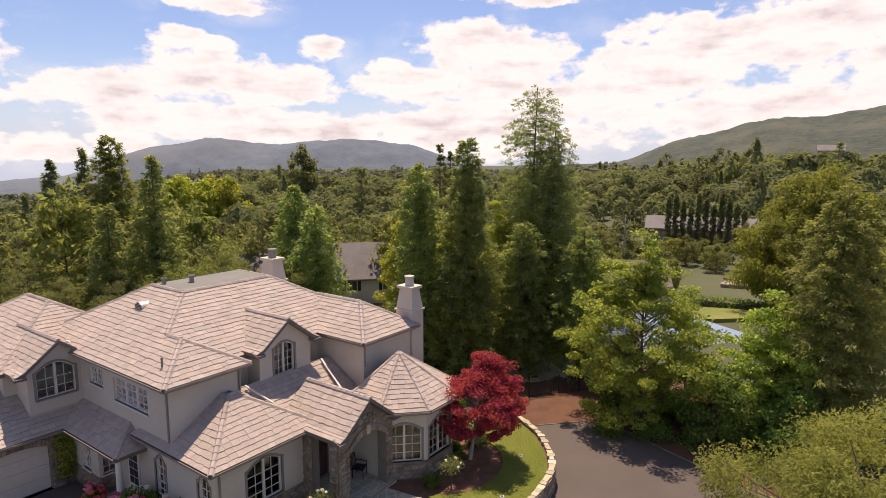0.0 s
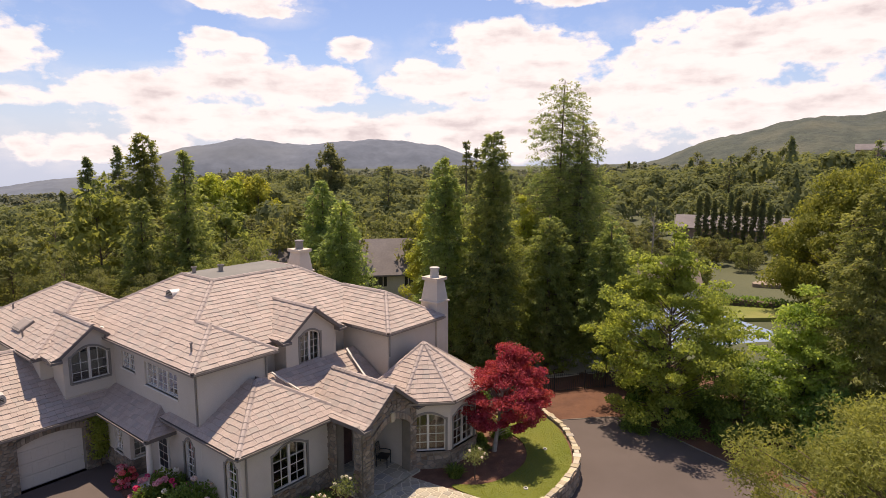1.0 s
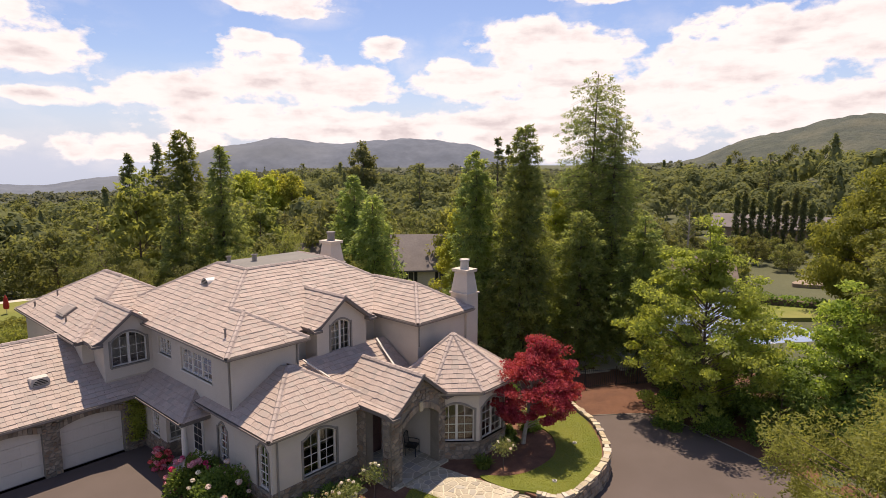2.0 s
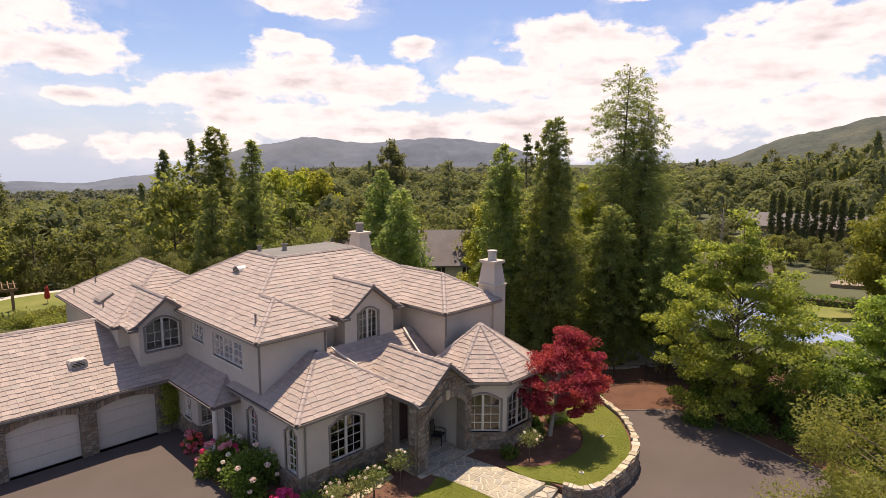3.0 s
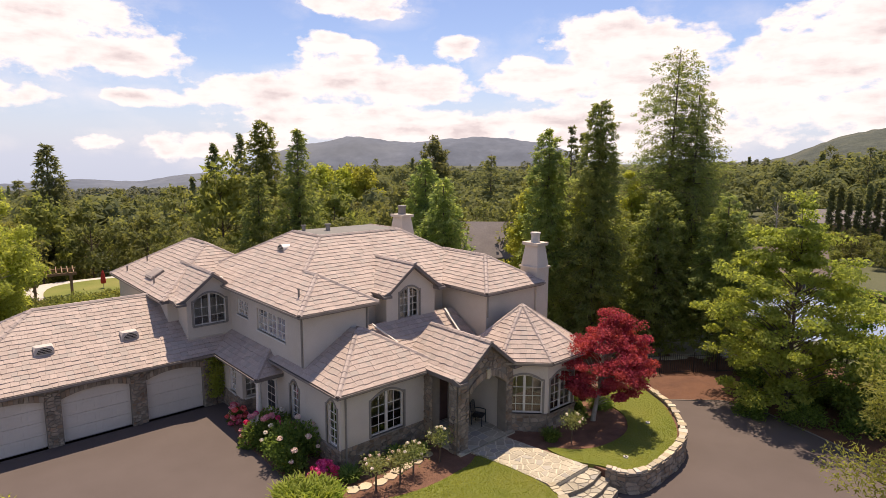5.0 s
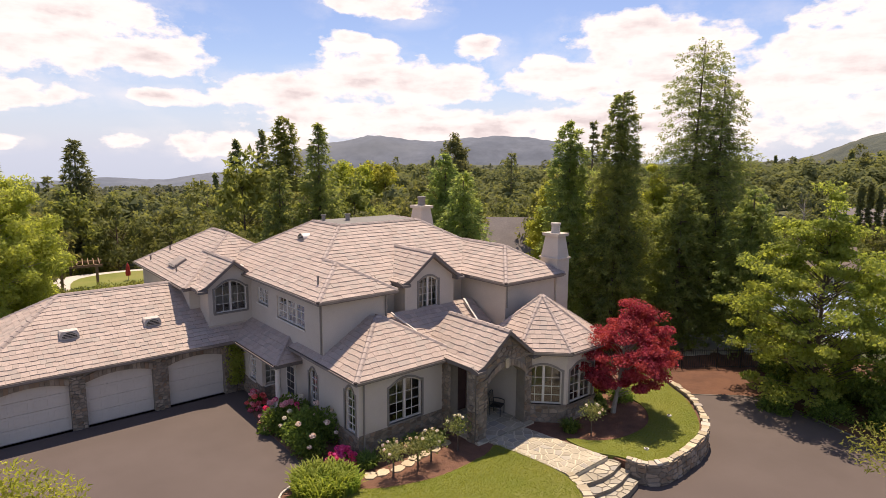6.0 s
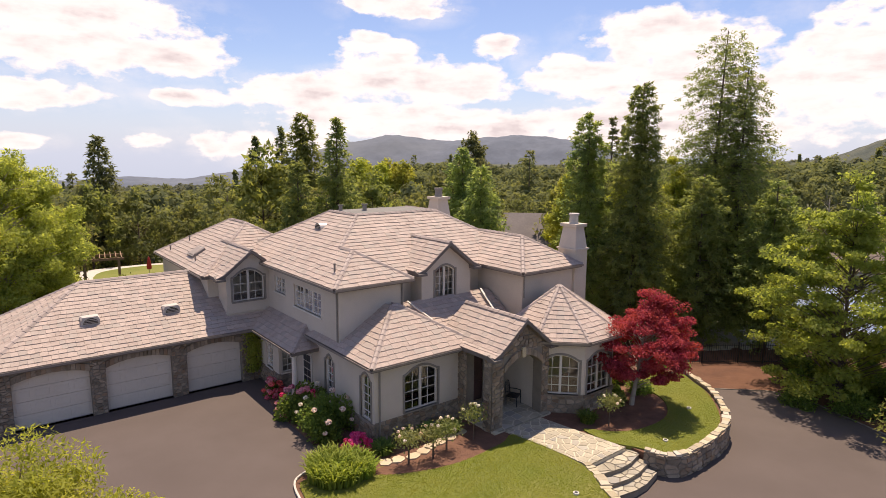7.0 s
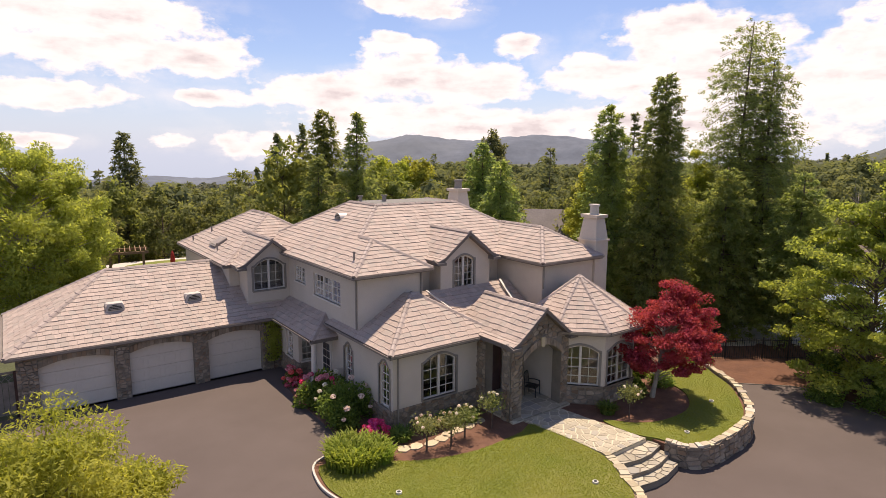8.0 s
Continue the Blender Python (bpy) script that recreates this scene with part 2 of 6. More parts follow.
L_BRIGHT = leafy("bright_leaf", (0.15, 0.185, 0.035), (0.32, 0.36, 0.07), (0.39, 0.39, 0.085), 0.55)
L_GINKGO = leafy("maple_leaf", (0.13, 0.192, 0.050), (0.265, 0.355, 0.088), (0.325, 0.385, 0.092), 0.58)
L_RED = leafy("red_maple_leaf", (0.21, 0.028, 0.034), (0.50, 0.080, 0.090), (0.35, 0.115, 0.06), 0.44, patch_scale=1.1)
L_SHRUB = leafy("shrub_leaf", (0.075, 0.13, 0.035), (0.18, 0.265, 0.062), None, 0.45)
L_STRAP = leafy("strap_leaf", (0.12, 0.19, 0.035), (0.32, 0.40, 0.08), None, 0.5)
L_OLIVE = leafy("grey_green_leaf", (0.11, 0.118, 0.034), (0.205, 0.21, 0.054), (0.25, 0.25, 0.064), 0.46)
L_COTTON = leafy("cottonwood_leaf", (0.15, 0.18, 0.046), (0.28, 0.315, 0.076), (0.34, 0.35, 0.09), 0.56)
L_WILLOW = leafy("willow_leaf", (0.125, 0.145, 0.032), (0.18, 0.20, 0.043), (0.21, 0.215, 0.05), 0.5)
L_WHITE = leafy("white_petal", (0.62, 0.60, 0.52), (0.78, 0.75, 0.68), (0.70, 0.52, 0.50), 0.2)
L_PINK = leafy("pink_petal", (0.50, 0.03, 0.14), (0.66, 0.10, 0.24), None, 0.25)
L_PINKPALE = leafy("pale_pink_petal", (0.58, 0.22, 0.27), (0.68, 0.38, 0.40), None, 0.2)
L_ROSE = leafy("rose_leaf", (0.09, 0.12, 0.04), (0.20, 0.23, 0.09), (0.26, 0.25, 0.12), 0.35)
M_STEP = surface("stepping_stone", (0.46, 0.37, 0.25), (0.54, 0.45, 0.32), 2.0, 25, 0.9, 0.4, per="object", vary=0.15)
M_WOODGREY = surface("grey_timber", (0.18, 0.155, 0.13), (0.25, 0.215, 0.18), 3.0, 30, 0.85, 0.3)
L_CORAL = leafy("coral_petal", (0.55, 0.08, 0.10), (0.66, 0.20, 0.20), None, 0.25)
# the blue-grey of distance haze is mixed into the ridge's base colour
M_HAZED_HILL = surface("hazed_far_forest", (0.10, 0.12, 0.15), (0.135, 0.155, 0.185), 0.004, 0.02, 1.0, 0.2, per="world", c3=(0.15, 0.165, 0.175))
M_NEARHILL = surface("hillside_forest", (0.05, 0.062, 0.05), (0.088, 0.10, 0.072), 0.035, 0.11, 1.0, 0.9, per="world", c3=(0.125, 0.125, 0.085), dirt=0.5, bump_dist=6.0)
# pale, greyed leaf tones: aerial haze put into the colour
L_FAR_HAZED = leafy("farthest_leaf_hazed", (0.125, 0.14, 0.108), (0.15, 0.165, 0.12), (0.20, 0.205, 0.135), 0.25, 0.95, 0.02)
# leaf tones muted to carry the haze over the middle woods
L_HAZE = leafy("hazed_far_leaf", (0.092, 0.108, 0.06), (0.128, 0.142, 0.072), (0.20, 0.205, 0.082), 0.38, 0.95, 0.085)


# ---- building helpers ----
def mesh_ob(name, verts, faces, mat, parent=None, label="", smooth=False):
    me = bpy.data.meshes.new(name)
    me.from_pydata([tuple(v) for v in verts], [], [tuple(f) for f in faces])
    me.materials.append(mat)
    me.update()
    if smooth:
        me.polygons.foreach_set("use_smooth", [True] * len(me.polygons))
    ob = new(name, me)
    if parent is not None:
        ob.parent = parent
    if label:
        ob["label"] = label
    return ob


def thing(name, label, category, group="", kind="", at=(0, 0, 0)):
    ob = new(name)
    ob.location = at
    ob.empty_display_size = 0.2
    return tagged(ob, label, category, group, kind)


class Solid:
    """Collects prisms and boxes for one mesh."""

    def __init__(self):
        self.v, self.f = [], []

    def prism(self, bottom, top):
        n, k = len(self.v), len(bottom)
        self.v += [tuple(p) for p in bottom] + [tuple(p) for p in top]
        self.f.append(tuple(n + i for i in reversed(range(k))))
        self.f.append(tuple(n + k + i for i in range(k)))
        for i in range(k):
            j = (i + 1) % k
            self.f.append((n + i, n + j, n + k + j, n + k + i))
        return self

    def box(self, a, b):
        (x0, y0, z0), (x1, y1, z1) = a, b
        r = [(x0, y0), (x1, y0), (x1, y1), (x0, y1)]
        return self.prism([(x, y, z0) for x, y in r], [(x, y, z1) for x, y in r])

    def tube(self, points, radii, sides=6):
        """A tapered tube along points."""
        rings = []
        for i, p in enumerate(points):
            p = Vector(p)
            a = Vector(points[max(i - 1, 0)])
            b = Vector(points[min(i + 1, len(points) - 1)])
            d = (b - a).normalized() if (b - a).length > 1e-6 else Vector((0, 0, 1))
            s = d.cross(Vector((0.31, 0.83, 0.2))).normalized()
            t = d.cross(s)
            n = len(self.v)
            for k in range(sides):
                w = 2 * math.pi * k / sides
                self.v.append(tuple(p + (s * math.cos(w) + t * math.sin(w)) * radii[i]))
            rings.append(n)
        for r0, r1 in zip(rings, rings[1:]):
            for k in range(sides):
                j = (k + 1) % sides
                self.f.append((r0 + k, r0 + j, r1 + j, r1 + k))
        self.f.append(tuple(rings[-1] + k for k in range(sides)))
        return self

    def ob(self, name, mat, parent=None, label="", smooth=False):
        return mesh_ob(name, self.v, self.f, mat, parent, label, smooth)


def clip2(poly, inside):
    """Convex clip of a 2D polygon by a convex polygon, counter-clockwise."""
    for i in range(len(inside)):
        ax, ay = inside[i]
        bx, by = inside[(i + 1) % len(inside)]
        out = []
        for k in range(len(poly)):
            p, q = poly[k], poly[(k + 1) % len(poly)]
            dp = (bx - ax) * (p[1] - ay) - (by - ay) * (p[0] - ax)
            dq = (bx - ax) * (q[1] - ay) - (by - ay) * (q[0] - ax)
            if dp >= 0:
                out.append(p)
            if dp * dq < 0:
                s = dp / (dp - dq)
                out.append((p[0] + s * (q[0] - p[0]), p[1] + s * (q[1] - p[1])))
        poly = out
        if len(poly) < 3:
            return []
    return poly


def area2(p):
    return 0.5 * sum(p[i][0] * p[(i + 1) % len(p)][1] - p[(i + 1) % len(p)][0] * p[i][1] for i in range(len(p)))


# ---- leaves and trees ----
def leaf_mesh(name, centres, axis, size, rng, mat, parent=None, aspect=0.55, label="", cross=None, corners=4, stray=0.55):
    """One mesh of many small leaves: centres (n,3), axis (n,3) their long way, size (n); kites, or pointed three-cornered sprays."""
    n = len(centres)
    axis = axis / (np.linalg.norm(axis, axis=1, keepdims=True) + 1e-9)
    other = rng.normal(size=(n, 3)) if cross is None else cross + rng.normal(size=(n, 3)) * stray
    side = np.cross(axis, other)
    side /= np.linalg.norm(side, axis=1, keepdims=True) + 1e-9
    up = np.cross(side, axis)
    s = size[:, None]
    v = np.empty((n, corners, 3))
    if corners == 4:
        v[:, 0] = centres - axis * s * 0.5
        v[:, 1] = centres + side * s * aspect * 0.5 + axis * s * 0.05 - up * s * 0.06
        v[:, 2] = centres + axis * s * 0.5 - up * s * 0.10
        v[:, 3] = centres - side * s * aspect * 0.5 + axis * s * 0.05 - up * s * 0.06
    else:
        skew = rng.uniform(-0.35, 0.35, (n, 1))
        v[:, 0] = centres - axis * s * (0.4 + skew * 0.5) - side * s * aspect * 0.55
        v[:, 1] = centres - axis * s * (0.4 - skew * 0.5) + side * s * aspect * 0.55
        v[:, 2] = centres + axis * s * 0.6 - up * s * 0.08
    me = bpy.data.meshes.new(name)
    me.vertices.add(n * corners)
    me.vertices.foreach_set("co", v.reshape(-1))
    me.loops.add(n * corners)
    me.loops.foreach_set("vertex_index", np.arange(n * corners))
    me.polygons.add(n)
    me.polygons.foreach_set("loop_start", np.arange(n) * corners)
    me.polygons.foreach_set("loop_total", np.full(n, corners))
    me.update()
    me.materials.append(mat)
    ob = new(name, me)
    if parent is not None:
        ob.parent = parent
    if label:
        ob["label"] = label
    return ob


def ball(rng, n):
    d = rng.normal(size=(n, 3))
    return d / np.linalg.norm(d, axis=1, keepdims=True)


def conifer(name, label, at, height, radius, seed, mat, whorls=40, per=7, tuft=0.42, leaves=16, leaf=0.26, droop=0.25, power=0.75, clear=0.0, airy=0.0, step=0.5, lean=0.004, bole=0.016):
    """A spire of drooping branches hung with tufts of short sprays. clear: bare trunk below; airy: how see-through the top is."""
    rng = np.random.default_rng(seed)
    tree = thing(name, label, "tree", at=at)
    lean = rng.normal(size=2) * lean * height
    Solid().tube([(lean[0] * (k / 8) ** 2, lean[1] * (k / 8) ** 2, height * k / 8 - (0.4 if k == 0 else 0)) for k in range(9)],
                 [height * bole * (1 - k / 8.4) ** 1.3 + 0.03 for k in range(9)], 8).ob("trunk", M_BARK, tree, smooth=True)
    C, A, S, X, limbs = [], [], [], [], Solid()
    sway = [rng.uniform(0, 2 * math.pi) for _ in range(3)]
    for w in range(whorls):
        f = clear + (1 - clear) * (w + rng.random()) / whorls
        L0 = radius * (1 - f) ** power * (0.6 + 0.4 * min(1.0, (f - clear) * 6 + 0.3))
        for _ in range(per):
            a = rng.uniform(0, 2 * math.pi)
            lump = 1 + 0.10 * math.sin(2 * a + sway[0] + 9 * f) + 0.09 * math.sin(3 * a + sway[1] - 17 * f) + 0.05 * math.sin(31 * f + sway[2])
            L = L0 * rng.uniform(0.7, 1.1) * lump + 0.12
            out = np.array([math.cos(a), math.sin(a), 0.0])
            root = np.array([lean[0] * f * f, lean[1] * f * f, f * height + rng.normal() * 0.12])
            rise = rng.uniform(0.10, 0.40)
            path = lambda t: root + out * (t * L) + np.array([0, 0, L * (rise * t - (droop + rise) * t * t)])
            k = max(1, int(L / step))
            for t in np.linspace(1.0, 0.30, k):
                if airy and rng.random() < airy * f ** 2.2:
                    continue
                tr = tuft * rng.uniform(0.65, 1.2) * (0.55 + 0.45 * min(1.0, L / radius * 1.5))
                m = max(4, int(leaves * rng.uniform(0.7, 1.3) * (1 - 0.45 * airy * f)))
                q = ball(rng, m) * (rng.random((m, 1)) ** 0.5)
                C.append(path(t) + rng.normal(size=3) * tuft * 0.22 + q * np.array([tr, tr, tr * 0.62]))
                ax = out * 0.7 + q * 0.8 + rng.normal(size=(m, 3)) * 0.35
                ax[:, 2] -= 0.25
                A.append(ax)
                X.append(q * 0.55 + out * 0.35 + np.array([0, 0, 0.65]))
                S.append(leaf * rng.uniform(0.6, 1.3, m))
            if L > 0.7 and rng.random() < (0.3 if f < 0.5 else 0.3 + 0.6 * airy):
                limbs.tube([tuple(root), tuple(path(0.5)), tuple(path(0.95))], [0.05 * (1.15 - f), 0.03 * (1.15 - f), 0.01], 3)
    if limbs.v:
        limbs.ob("limb", M_BARK, tree)
    leaf_mesh("crown", np.concatenate(C), np.concatenate(A), np.concatenate(S), rng, mat, tree, 0.5, cross=np.concatenate(X), corners=3, stray=0.4)
    return tree


def broadleaf(name, label, at, height, spread, seed, mat, clumps=46, leaves=420, leaf=0.22, trunk=0.18, clump=0.9, low=0.25, bark=None, flat=0.75, aspect=0.55, category="tree", weep=0.2, hollow=0.55, shift=(0, 0), corners=4, cone=0.35, fork=None):
    """A crown of leaf clumps borne by limbs that leave a tapered leader at many heights. cone: how far the top narrows."""
    rng = np.random.default_rng(seed)
    tree = thing(name, label, category, at=at)
    start = height * max(low, 0.12) if fork is None else height * fork
    sx, sy = shift
    axis = lambda z: np.array([sx * z / height * 0.6 + 0.05 * math.sin(z), sy * z / height * 0.6 + 0.05 * math.cos(1.3 * z), z])
    tops = [-0.3, start * 0.5, start, start + (height - start) * 0.4, start + (height - start) * 0.8]
    Solid().tube([tuple(axis(z)) for z in tops], [trunk * 1.3, trunk, trunk * 0.85, trunk * 0.45, trunk * 0.1], 8).ob("trunk", bark or M_BARK, tree, smooth=True)
    mid, half = height * (1 + low) / 2, height * (1 - low) / 2
    C, A, S, X = [], [], [], []
    limbs = Solid()
    for c in range(clumps):
        d = ball(rng, 1)[0]
        r = rng.uniform(hollow, 1.0) ** 0.6
        wide = 1.0 if d[2] < 0 else (1 - cone * d[2])
        p = np.array([d[0] * spread * r * wide, d[1] * spread * r * wide, mid + d[2] * half * r])
        p *= rng.uniform(0.9, 1.08)
        p[:2] += np.array(shift) * (p[2] / height)
        rad = clump * rng.uniform(0.6, 1.25)
        n = int(leaves * rng.uniform(0.6, 1.3))
        q = ball(rng, n) * (rng.random((n, 1)) ** 0.45) * rad
        q[:, 2] *= flat
        C.append(p + q)
        ax = q / rad + rng.normal(size=(n, 3)) * 0.7
        ax[:, 2] -= weep
        A.append(ax)
        S.append(leaf * rng.uniform(0.6, 1.35, n))
        X.append(q / rad * 0.7 + d * 0.4 + np.array([0, 0, 0.7]))
        reach = math.hypot(p[0], p[1])
        root = axis(max(start * 0.9, min(p[2] - 0.55 * reach, height * 0.75)))
        knee = root * 0.5 + p * 0.5 + np.array([0, 0, 0.08 * reach]) + rng.normal(size=3) * 0.05 * reach
        limbs.tube([tuple(root), tuple(knee), tuple(p)], [trunk * 0.2, trunk * 0.11, trunk * 0.03], 3)
    limbs.ob("limb", bark or M_BARK, tree, smooth=True)
    leaf_mesh("crown", np.concatenate(C), np.concatenate(A), np.concatenate(S), rng, mat, tree, aspect, cross=np.concatenate(X), corners=corners)
    return tree


# ---- ground ----
def smooth(a, b, x):
    t = min(1.0, max(0.0, (x - a) / (b - a)))
    return t * t * (3 - 2 * t)


def near_z(x, y):
    """The drive falls gently away to the right of the steps."""
    return (-0.68 * smooth(9.0, 17.0, x - 0.6 * (y - 11)) - 0.5 * smooth(20, 34, x)) * smooth(32, 18, y) - 0.9 * smooth(22, 45, x) * smooth(16, 30, y)


def far_z(x, y):
    d = math.hypot(x, y)
    a = math.degrees(math.atan2(y, x))
    z = near_z(x, y) - 3.0 * smooth(38, 110, d)
    z -= (0.06 * max(0.0, min(d, 300) - 60) + 0.045 * max(0.0, d - 300)) * smooth(48, 74, a)
    z -= 22 * smooth(150, 1500, d) * smooth(20, 30, a) * smooth(60, 48, a)
    z += 15 * math.exp(-((a - 2) / 13) ** 2 - ((d - 330) / 150) ** 2)
    return z


def make_ground():
    radii = [0.5 + 3.0 * i for i in range(24)]
    while radii[-1] < 4500:
        radii.append(radii[-1] * 1.055)
    m = 220
    verts, faces = [(0, 0, near_z(0, 0) - 0.25)], []
    for i, r in enumerate(radii):
        for k in range(m):
            w = 2 * math.pi * k / m
            x, y = r * math.cos(w), r * math.sin(w)
            verts.append((x, y, far_z(x, y) - 0.25))
    for k in range(m):
        faces.append((0, 1 + k, 1 + (k + 1) % m))
    for i in range(len(radii) - 1):
        for k in range(m):
            a, b = 1 + i * m + k, 1 + i * m + (k + 1) % m
            faces.append((a, a + m, b + m, b))
    tagged(mesh_ob("ground", verts, faces, M_GROUND, smooth=True), "dry grass and wooded ground rising to distant hills", "ground", kind="structure")


make_ground()


def make_hills(name, label, bumps, base, seed, mat, a0, a1, near, deep):
    """A wooded ridge: swells along the azimuth with spurs, folds and a rough crest."""
    verts, faces = [], []
    m, k = 260, 26
    for i in range(m + 1):
        a = a0 + (a1 - a0) * i / m
        crest = base + sum(h * math.exp(-abs((a - c) / w) ** e) for c, w, h, e in bumps)
        for j in range(k + 1):
            f = j / k
            d = near + deep * f
            x, y = d * math.cos(radians(a)), d * math.sin(radians(a))
            r = noise.fractal(Vector((x * 0.0035, y * 0.0035, seed)), 1.0, 2.0, 5)
            up = math.sin(min(1.0, f * 1.25) * math.pi / 2) if f < 0.8 else 1.0 - (f - 0.8) * 1.5
            rough = noise.noise(Vector((x * 0.06, y * 0.06, seed)))
            verts.append((x, y, base - 40 + (crest - base + 40) * up * (1 + 0.055 * r) + r * 5 + rough * 4))
    for i in range(m):
        for j in range(k):
            a = i * (k + 1) + j
            faces.append((a, a + k + 1, a + k + 2, a + 1))
    tagged(mesh_ob(name, verts, faces, mat, smooth=True), label, "hill", kind="structure")


make_hills("backdrop", "long wooded mountain ridge on the horizon, coloured blue-grey for haze", [(50, 17, 200, 4), (56.5, 3.5, 52, 2), (47.2, 4.5, 44, 2), (62.5, 3.5, 45, 2), (38, 6.0, 55, 2), (79, 3.2, 28, 2), (71.5, 3.0, 32, 2), (84.5, 4, 14, 2)], -130, 0.3, M_HAZED_HILL, 27, 110, 2700, 900)
make_hills("backdrop", "green wooded hillside with scattered clearings", [(-2, 9, 114, 2), (8.5, 4.5, 58, 2), (15.0, 4.0, 42, 2)], 3, 2.3, M_NEARHILL, -30, 24, 900, 700)


def curve(points, steps=6, closed=False):
    """A smooth line through plan points."""
    n, out = len(points), []
    for i in range(n if closed else n - 1):
        p = [Vector(points[(i + k) % n] if closed else points[min(max(i + k, 0), n - 1)]) for k in (-1, 0, 1, 2)]
        for s in range(steps):
            t = s / steps
            out.append(0.5 * ((2 * p[1]) + (p[2] - p[0]) * t + (2 * p[0] - 5 * p[1] + 4 * p[2] - p[3]) * t * t + (3 * p[1] - p[0] - 3 * p[2] + p[3]) * t ** 3))
    if not closed:
        out.append(Vector(points[-1]))
    return out


def slab(name, outline, top, depth, mat, parent=None, label="", category="", kind="structure"):
    bm = bmesh.new()
    vs = [bm.verts.new((p[0], p[1], top(p[0], p[1]) if callable(top) else top)) for p in outline]
    f = bm.faces.new(vs)
    if f.normal.z < 0 or area2([(p[0], p[1]) for p in outline]) < 0:
        f.normal_flip()
    e = bmesh.ops.extrude_face_region(bm, geom=[f])
    for v in e["geom"]:
        if isinstance(v, bmesh.types.BMVert):
            v.co.z -= depth
    bmesh.ops.recalc_face_normals(bm, faces=bm.faces)
    bmesh.ops.triangulate(bm, faces=[g for g in bm.faces if len(g.verts) > 4])
    me = bpy.data.meshes.new(name)
    bm.to_mesh(me)
    bm.free()
    me.materials.append(mat)
    ob = new(name, me)
    if parent is not None:
        ob.parent = parent
    if category:
        tagged(ob, label, category, kind=kind)
    return ob


def make_drive():
    """Asphalt court and drive on one fine grid, cut to its edge line."""
    def edge(y):
        pts = [(-30, 27), (0, 29.6), (4.8, 31.1), (7.4, 32.1), (11, 33.5), (13.0, 33.3), (15.0, 31.0), (16, 29.5)]
        for (ya, xa), (yb, xb) in zip(pts, pts[1:]):
            if ya <= y <= yb:
                return xa + (xb - xa) * (y - ya) / (yb - ya)
        return 29.5
    verts, faces = [], []
    ys = [-28 + 0.5 * i for i in range(115)]
    cols = 70
    for y in ys:
        right = edge(y) if y < 16 else 12.5 + 17 * smooth(17.5, 16, y)
        for c in range(cols + 1):
            x = -30 + (right + 30) * c / cols
            verts.append((x, y, near_z(x, y)))
    for i in range(len(ys) - 1):
        for c in range(cols):
            a = i * (cols + 1) + c
            faces.append((a, a + 1, a + cols + 2, a + cols + 1))
    tagged(mesh_ob("road", verts, faces, M_ASPHALT, smooth=True), "smooth brown-grey asphalt driveway and motor court", "driveway", kind="structure")
    # pale header board along the planted edge
    s = Solid()
    line = [(edge(y) + 0.03, y) for y in np.arange(-8, 15.6, 0.4)]
    for (xa, ya), (xb, yb) in zip(line, line[1:]):
        za, zb = near_z(xa, ya), near_z(xb, yb)
        s.prism([(xa, ya, za - .2), (xa + .07, ya, za - .2), (xb + .07, yb, zb - .2), (xb, yb, zb - .2)], [(xa, ya, za + .035), (xa + .07, ya, za + .035), (xb + .07, yb, zb + .035), (xb, yb, zb + .035)])
    tagged(s.ob("trim", M_MORTAR), "low pale header strip along the driveway edge", "edging", kind="structure")
    # mulched ground beyond it
    rng = np.random.default_rng(5)
    verts, faces = [], []
    ys = np.arange(-20, 30, 0.5)
    for y in ys:
        x0 = edge(y) + 0.06 if y < 16 else 29.0
        for c in range(25):
            x = x0 + 12.0 * c / 24
            verts.append((x, y, near_z(x, y) + 0.03 + 0.10 * noise.noise(Vector((x, y, 0))) * min(1, c / 3)))
    for i in range(len(ys) - 1):
        for c in range(24):
            a = i * 25 + c
            faces.append((a, a + 1, a + 26, a + 25))
    tagged(mesh_ob("mulch_bank", verts, faces, M_REDSOIL, smooth=True), "reddish bark mulch bank beside the driveway", "mulch", kind="structure")


make_drive()


# ---- house ----
house = thing("house", "two-storey greige stucco house with pinkish slate-tile hip roofs", "house")
SLOPE = 0.6
tile_rng = random.Random(11)
whole_tiles = {}


def weld(s, name, mat, parent, label=""):
    """Joins the cells of a solid into one shell."""
    index, seen, v, remap = {}, {}, [], []
    for q in s.v:
        k = tuple(round(c, 3) for c in q)
        if k not in index:
            index[k] = len(v)
            v.append(q)
        remap.append(index[k])
    for face in s.f:
        g = tuple(dict.fromkeys(remap[i] for i in face))
        if len(g) > 2:
            seen.setdefault(frozenset(g), []).append(g)
    return mesh_ob(name, v, [g[0] for g in seen.values() if len(g) == 1], mat, parent, label)


def tile_solid(poly, b0, exposure, jig):
    """Top and bottom outline of one tile in the face's own plane; it lies tilted, thick at its lower edge."""
    top, bot = [], []
    for a, b in poly:
        h = 0.011 + 0.023 * (1 - (b - b0) / exposure) + jig
        top.append((a, b, h))
        bot.append((a, b, -0.01))
    return bot, top


